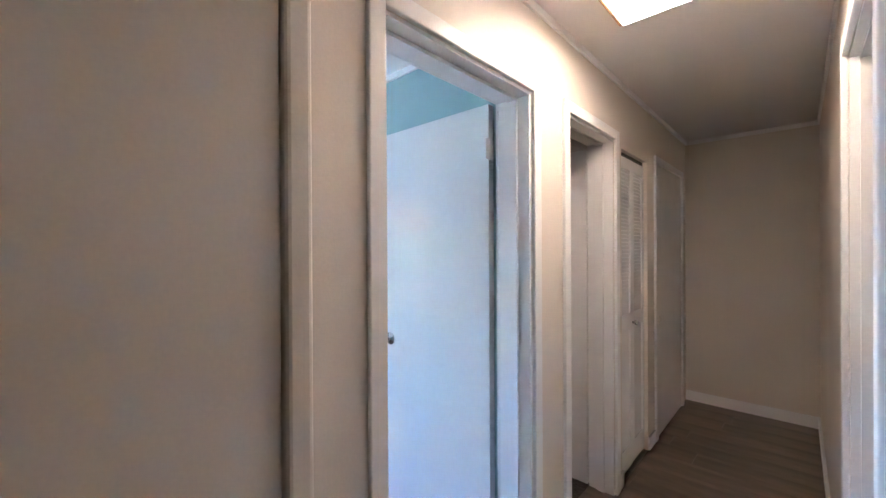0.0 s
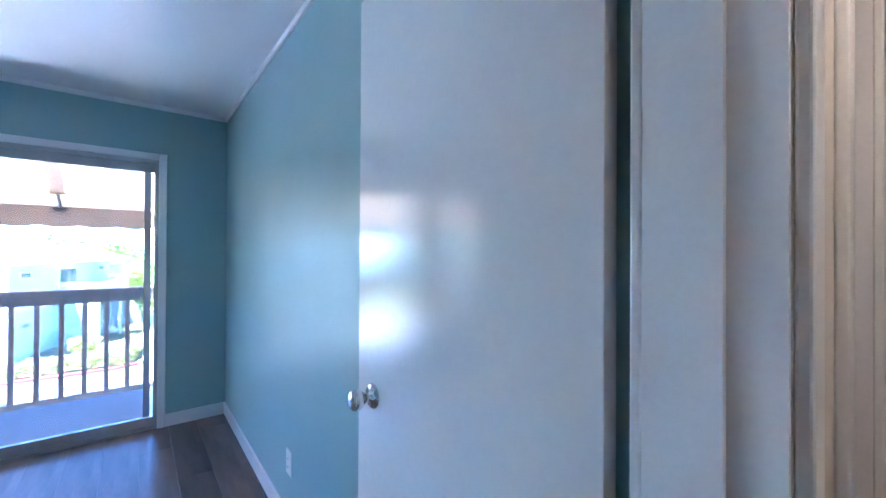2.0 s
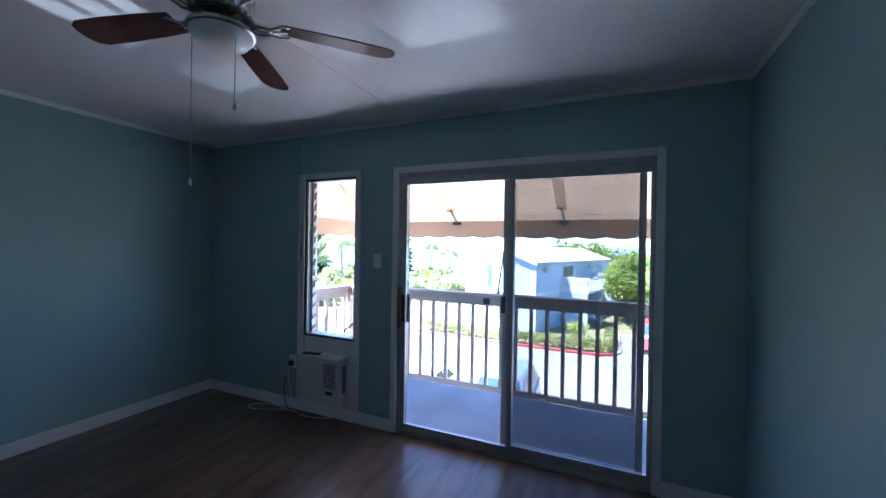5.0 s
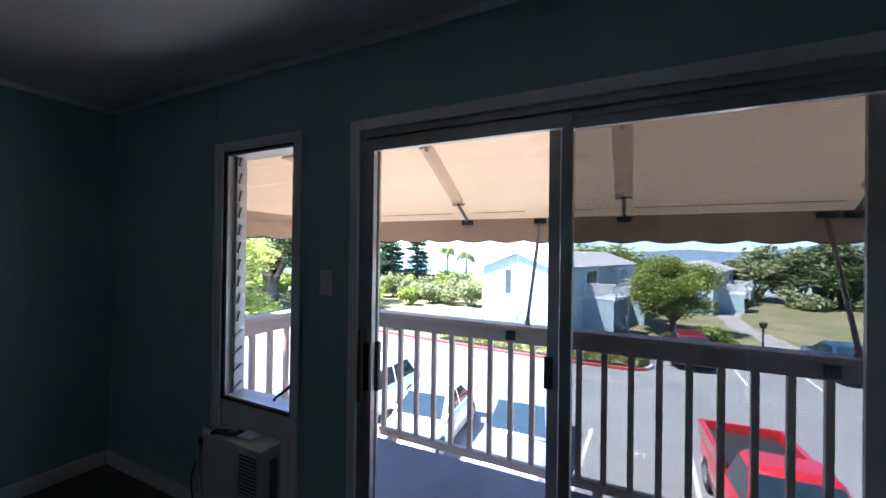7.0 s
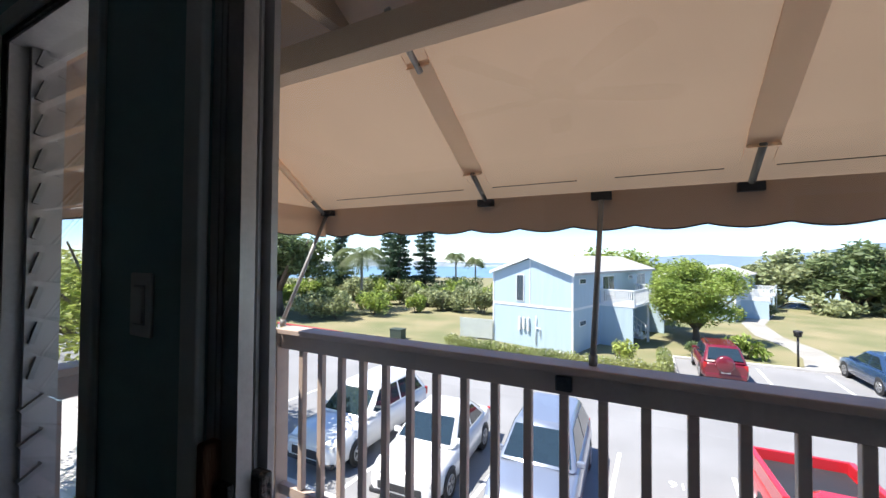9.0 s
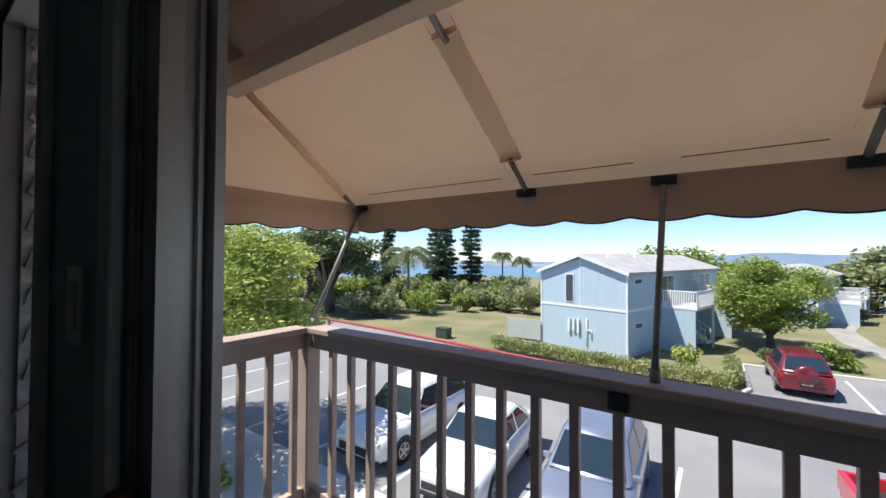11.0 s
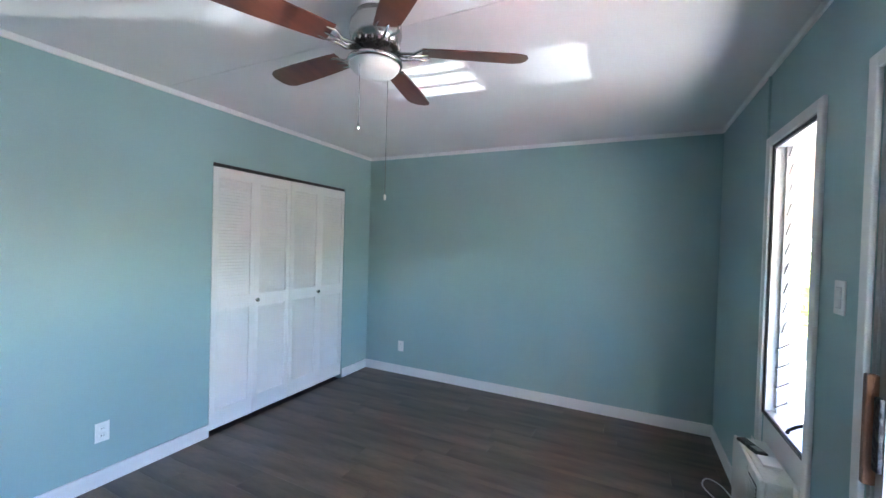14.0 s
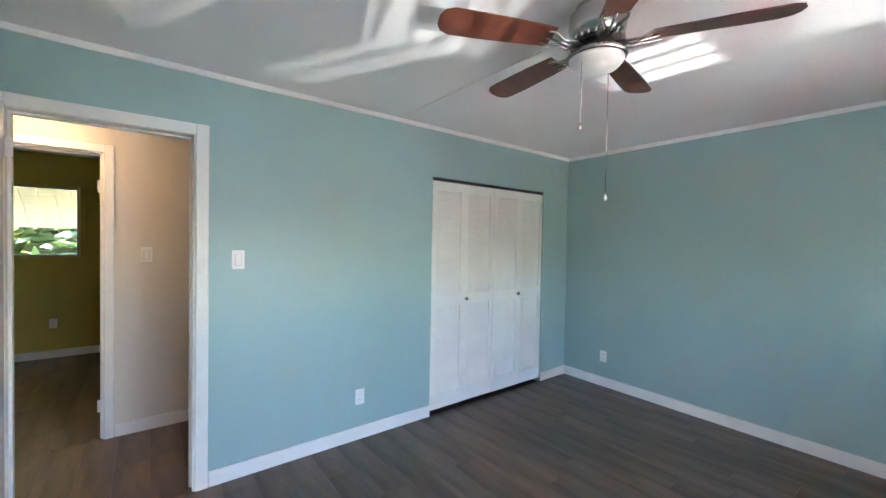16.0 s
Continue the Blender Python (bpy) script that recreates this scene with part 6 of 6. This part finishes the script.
for k in range(5):
    m = pose(0, 0, -0.195, 0, 0, FAN0 + 72 * k)
    b = bmesh.new()
    for s in (-1, 1):
        tube(b, [(0.07, 0.012 * s, 0.0), (0.12, 0.03 * s, -0.012), (0.165, 0.022 * s, -0.006), (0.20, 0.045 * s, 0.004), (0.235, 0.04 * s, 0.008)], [0.008, 0.007, 0.007, 0.006, 0.005], 8)
    tube(b, [(0.07, 0, 0.0), (0.13, 0, -0.012), (0.225, 0, 0.006)], 0.006, 8)
    b.transform(m)
    bracket = part("blade_bracket", b, NICKEL, fan, "curled nickel blade bracket", smooth=True)
    b = bmesh.new()
    out = [(0.20, -0.052), (0.30, -0.060), (0.48, -0.068), (0.61, -0.068), (0.645, -0.052), (0.66, -0.02), (0.66, 0.02), (0.645, 0.052), (0.61, 0.068), (0.48, 0.068), (0.30, 0.060), (0.20, 0.052)]
    prism(b, out, "z", 0.008, 0.014)
    b.transform(m @ Matrix.Translation((0, 0, 0.004)) @ Euler((radians(12), 0, 0)).to_matrix().to_4x4())
    part("blade", b, WOODB, fan, "reddish brown wooden blade")
for x, y, z0, z1 in ((0.087, -0.011, -0.22, (1.955 - H) / 0.83), (-0.134, -0.024, -0.22, (1.69 - H) / 0.83)):
    b = bmesh.new()
    tube(b, [(x, y, z0), (x, y, z1 + 0.02)], 0.0016, 5)
    chain = part("pull_chain", b, NICKEL, fan, "thin metal pull chain")
    b = bmesh.new()
    lathe(b, [(0.003, 0.02), (0.006, 0.012), (0.007, 0.0), (0.004, -0.012), (0.001, -0.013)], 10, Matrix.Translation((x, y, z1)))
    part("chain_fob", b, PLATE if x < 0 else NICKEL, chain, "small chain fob")
fan.scale = (1, 1, 0.83)

# ---- hall light ----
hl = thing("ceiling_light", (0.06, -0.63, H), "square glowing ceiling light panel in a wooden frame", "ceiling light")
part("light_frame", bbox(-0.25, 0.25, -0.25, 0.25, -0.05, -0.001, 0.006), material("honey wood frame", (0.42, 0.24, 0.09), 0.5, vary=0.1), hl, "honey coloured wooden frame")
part("diffuser", bbox(-0.23, 0.23, -0.23, 0.23, -0.058, -0.051, 0.002), glow("warm light diffuser", (1.0, 0.68, 0.44), 0.33), hl, "glowing warm diffuser")

# ---- window of the yellow room ----
yw = thing("window_2", ((YV0 + YV1) / 2, YS, YZ0), "jalousie window with glass louvres in the yellow room", "window")
yw["kind"] = "structure"
casing("trim_yellow_window", "x", YS, 1, YV0, YV1, YZ1, YZ0, 0.06, 0.018, YELLOW, "yellow painted window casing")
bm = bmesh.new()
for p in ((YV0, YV0 + 0.03, YZ0, YZ1), (YV1 - 0.03, YV1, YZ0, YZ1), (YV0 + 0.03, YV1 - 0.03, YZ1 - 0.03, YZ1), (YV0 + 0.03, YV1 - 0.03, YZ0, YZ0 + 0.03)):
    box(bm, p[0], p[1], YS - 0.1, YS - 0.002, p[2], p[3])
part("window_frame", bm, ALU, yw)
for k in range(9):
    m = Matrix.Translation((0, YS - 0.06, YZ0 + 0.08 + k * (YZ1 - YZ0 - 0.16) / 8)) @ Euler((radians(70), 0, 0)).to_matrix().to_4x4()
    bm = bmesh.new()
    box(bm, YV0 + 0.03, YV1 - 0.03, -0.05, 0.05, -0.0025, 0.0025, m)
    pn = part("louvre_blade", bm, GLASS, yw)
    pn.visible_shadow = False
for c in yw.children:
    c.matrix_parent_inverse = Matrix.Translation((-(YV0 + YV1) / 2, -YS, -YZ0))
STRIPE = material("striped white awning metal", (0.36, 0.34, 0.32), 0.7, vary=0.06)
ya = thing("window_awning", (0.5, YS - 0.585, 2.0), "ribbed white awning outside the yellow room", "awning")
for k in range(18):
    part("awning_slat", bbox(-1.4 + k * 0.16, -1.242 + k * 0.16, -0.75, 0.55, -0.01, 0.01 + 0.012 * (k % 2), 0.004, 1, pose(0, 0, 0, 33, 0, 0)), STRIPE, ya)
# greenery below the awning, made tall and dense to shade the yellow room's window
for k, x in enumerate((-1.2, 2.4)):
    tree((x, YS - 4.6, GZ), 9.0, 3.4, 1.4, 0.2, DARKG, "dense dark green tree outside the yellow room", 150 + k, 30000, 0.16, 60, 0.9, 8, 0.0)

# ---- floor planks ----
def plank_wood():
    m = material("grey brown vinyl planks", (0.185, 0.137, 0.108), 0.30, vary=0.12, scale=1.8, fine=24, bump=0.0004, stretch=(5, 0.75, 1), tint=(0.080, 0.059, 0.048), per_object=0.15)
    return m


PLANK = plank_wood()
PW, PL = 0.182, 1.22


def planks(parent, x0, x1, y0, y1, seed):
    """Planks along y, each with a narrow bevel gap; ends staggered."""
    rng = random.Random(seed)
    x = x0
    cache = {}
    while x < x1 - 0.01:
        w = min(PW, x1 - x)
        y = y0 - rng.uniform(0, PL)
        while y < y1 - 0.005:
            a, b = max(y, y0), min(y + PL, y1)
            if b - a > 0.01:
                key = (round(w, 3), round(b - a, 3))
                if key not in cache:
                    bm = bmesh.new()
                    g, c, d = 0.0003, 0.0006, b - a
                    lo = [bm.verts.new(p) for p in ((g, g, -0.011), (w - g, g, -0.011), (w - g, d - g, -0.011), (g, d - g, -0.011))]
                    hi = [bm.verts.new(p) for p in ((g + c, g + c, 0), (w - g - c, g + c, 0), (w - g - c, d - g - c, 0), (g + c, d - g - c, 0))]
                    mi = [bm.verts.new(p) for p in ((g, g, -0.0005), (w - g, g, -0.0005), (w - g, d - g, -0.0005), (g, d - g, -0.0005))]
                    bm.faces.new(hi)
                    for k in range(4):
                        q = (k + 1) % 4
                        bm.faces.new((mi[k], mi[q], hi[q], hi[k]))
                        bm.faces.new((lo[k], lo[q], mi[q], mi[k]))
                    cache[key] = mesh_of("plank", bm, PLANK)
                ob = new("plank", cache[key])
                ob.location = (x, a, 0)
                ob.parent = parent
            y += PL
        x += PW


fl = bpy.data.objects["floor"]
planks(fl, XL, 0.0, 0.0, W, 1)
planks(fl, HW, HE, HS, -0.001, 2)
planks(fl, YWX, YEX, YS, HS - 0.001, 3)
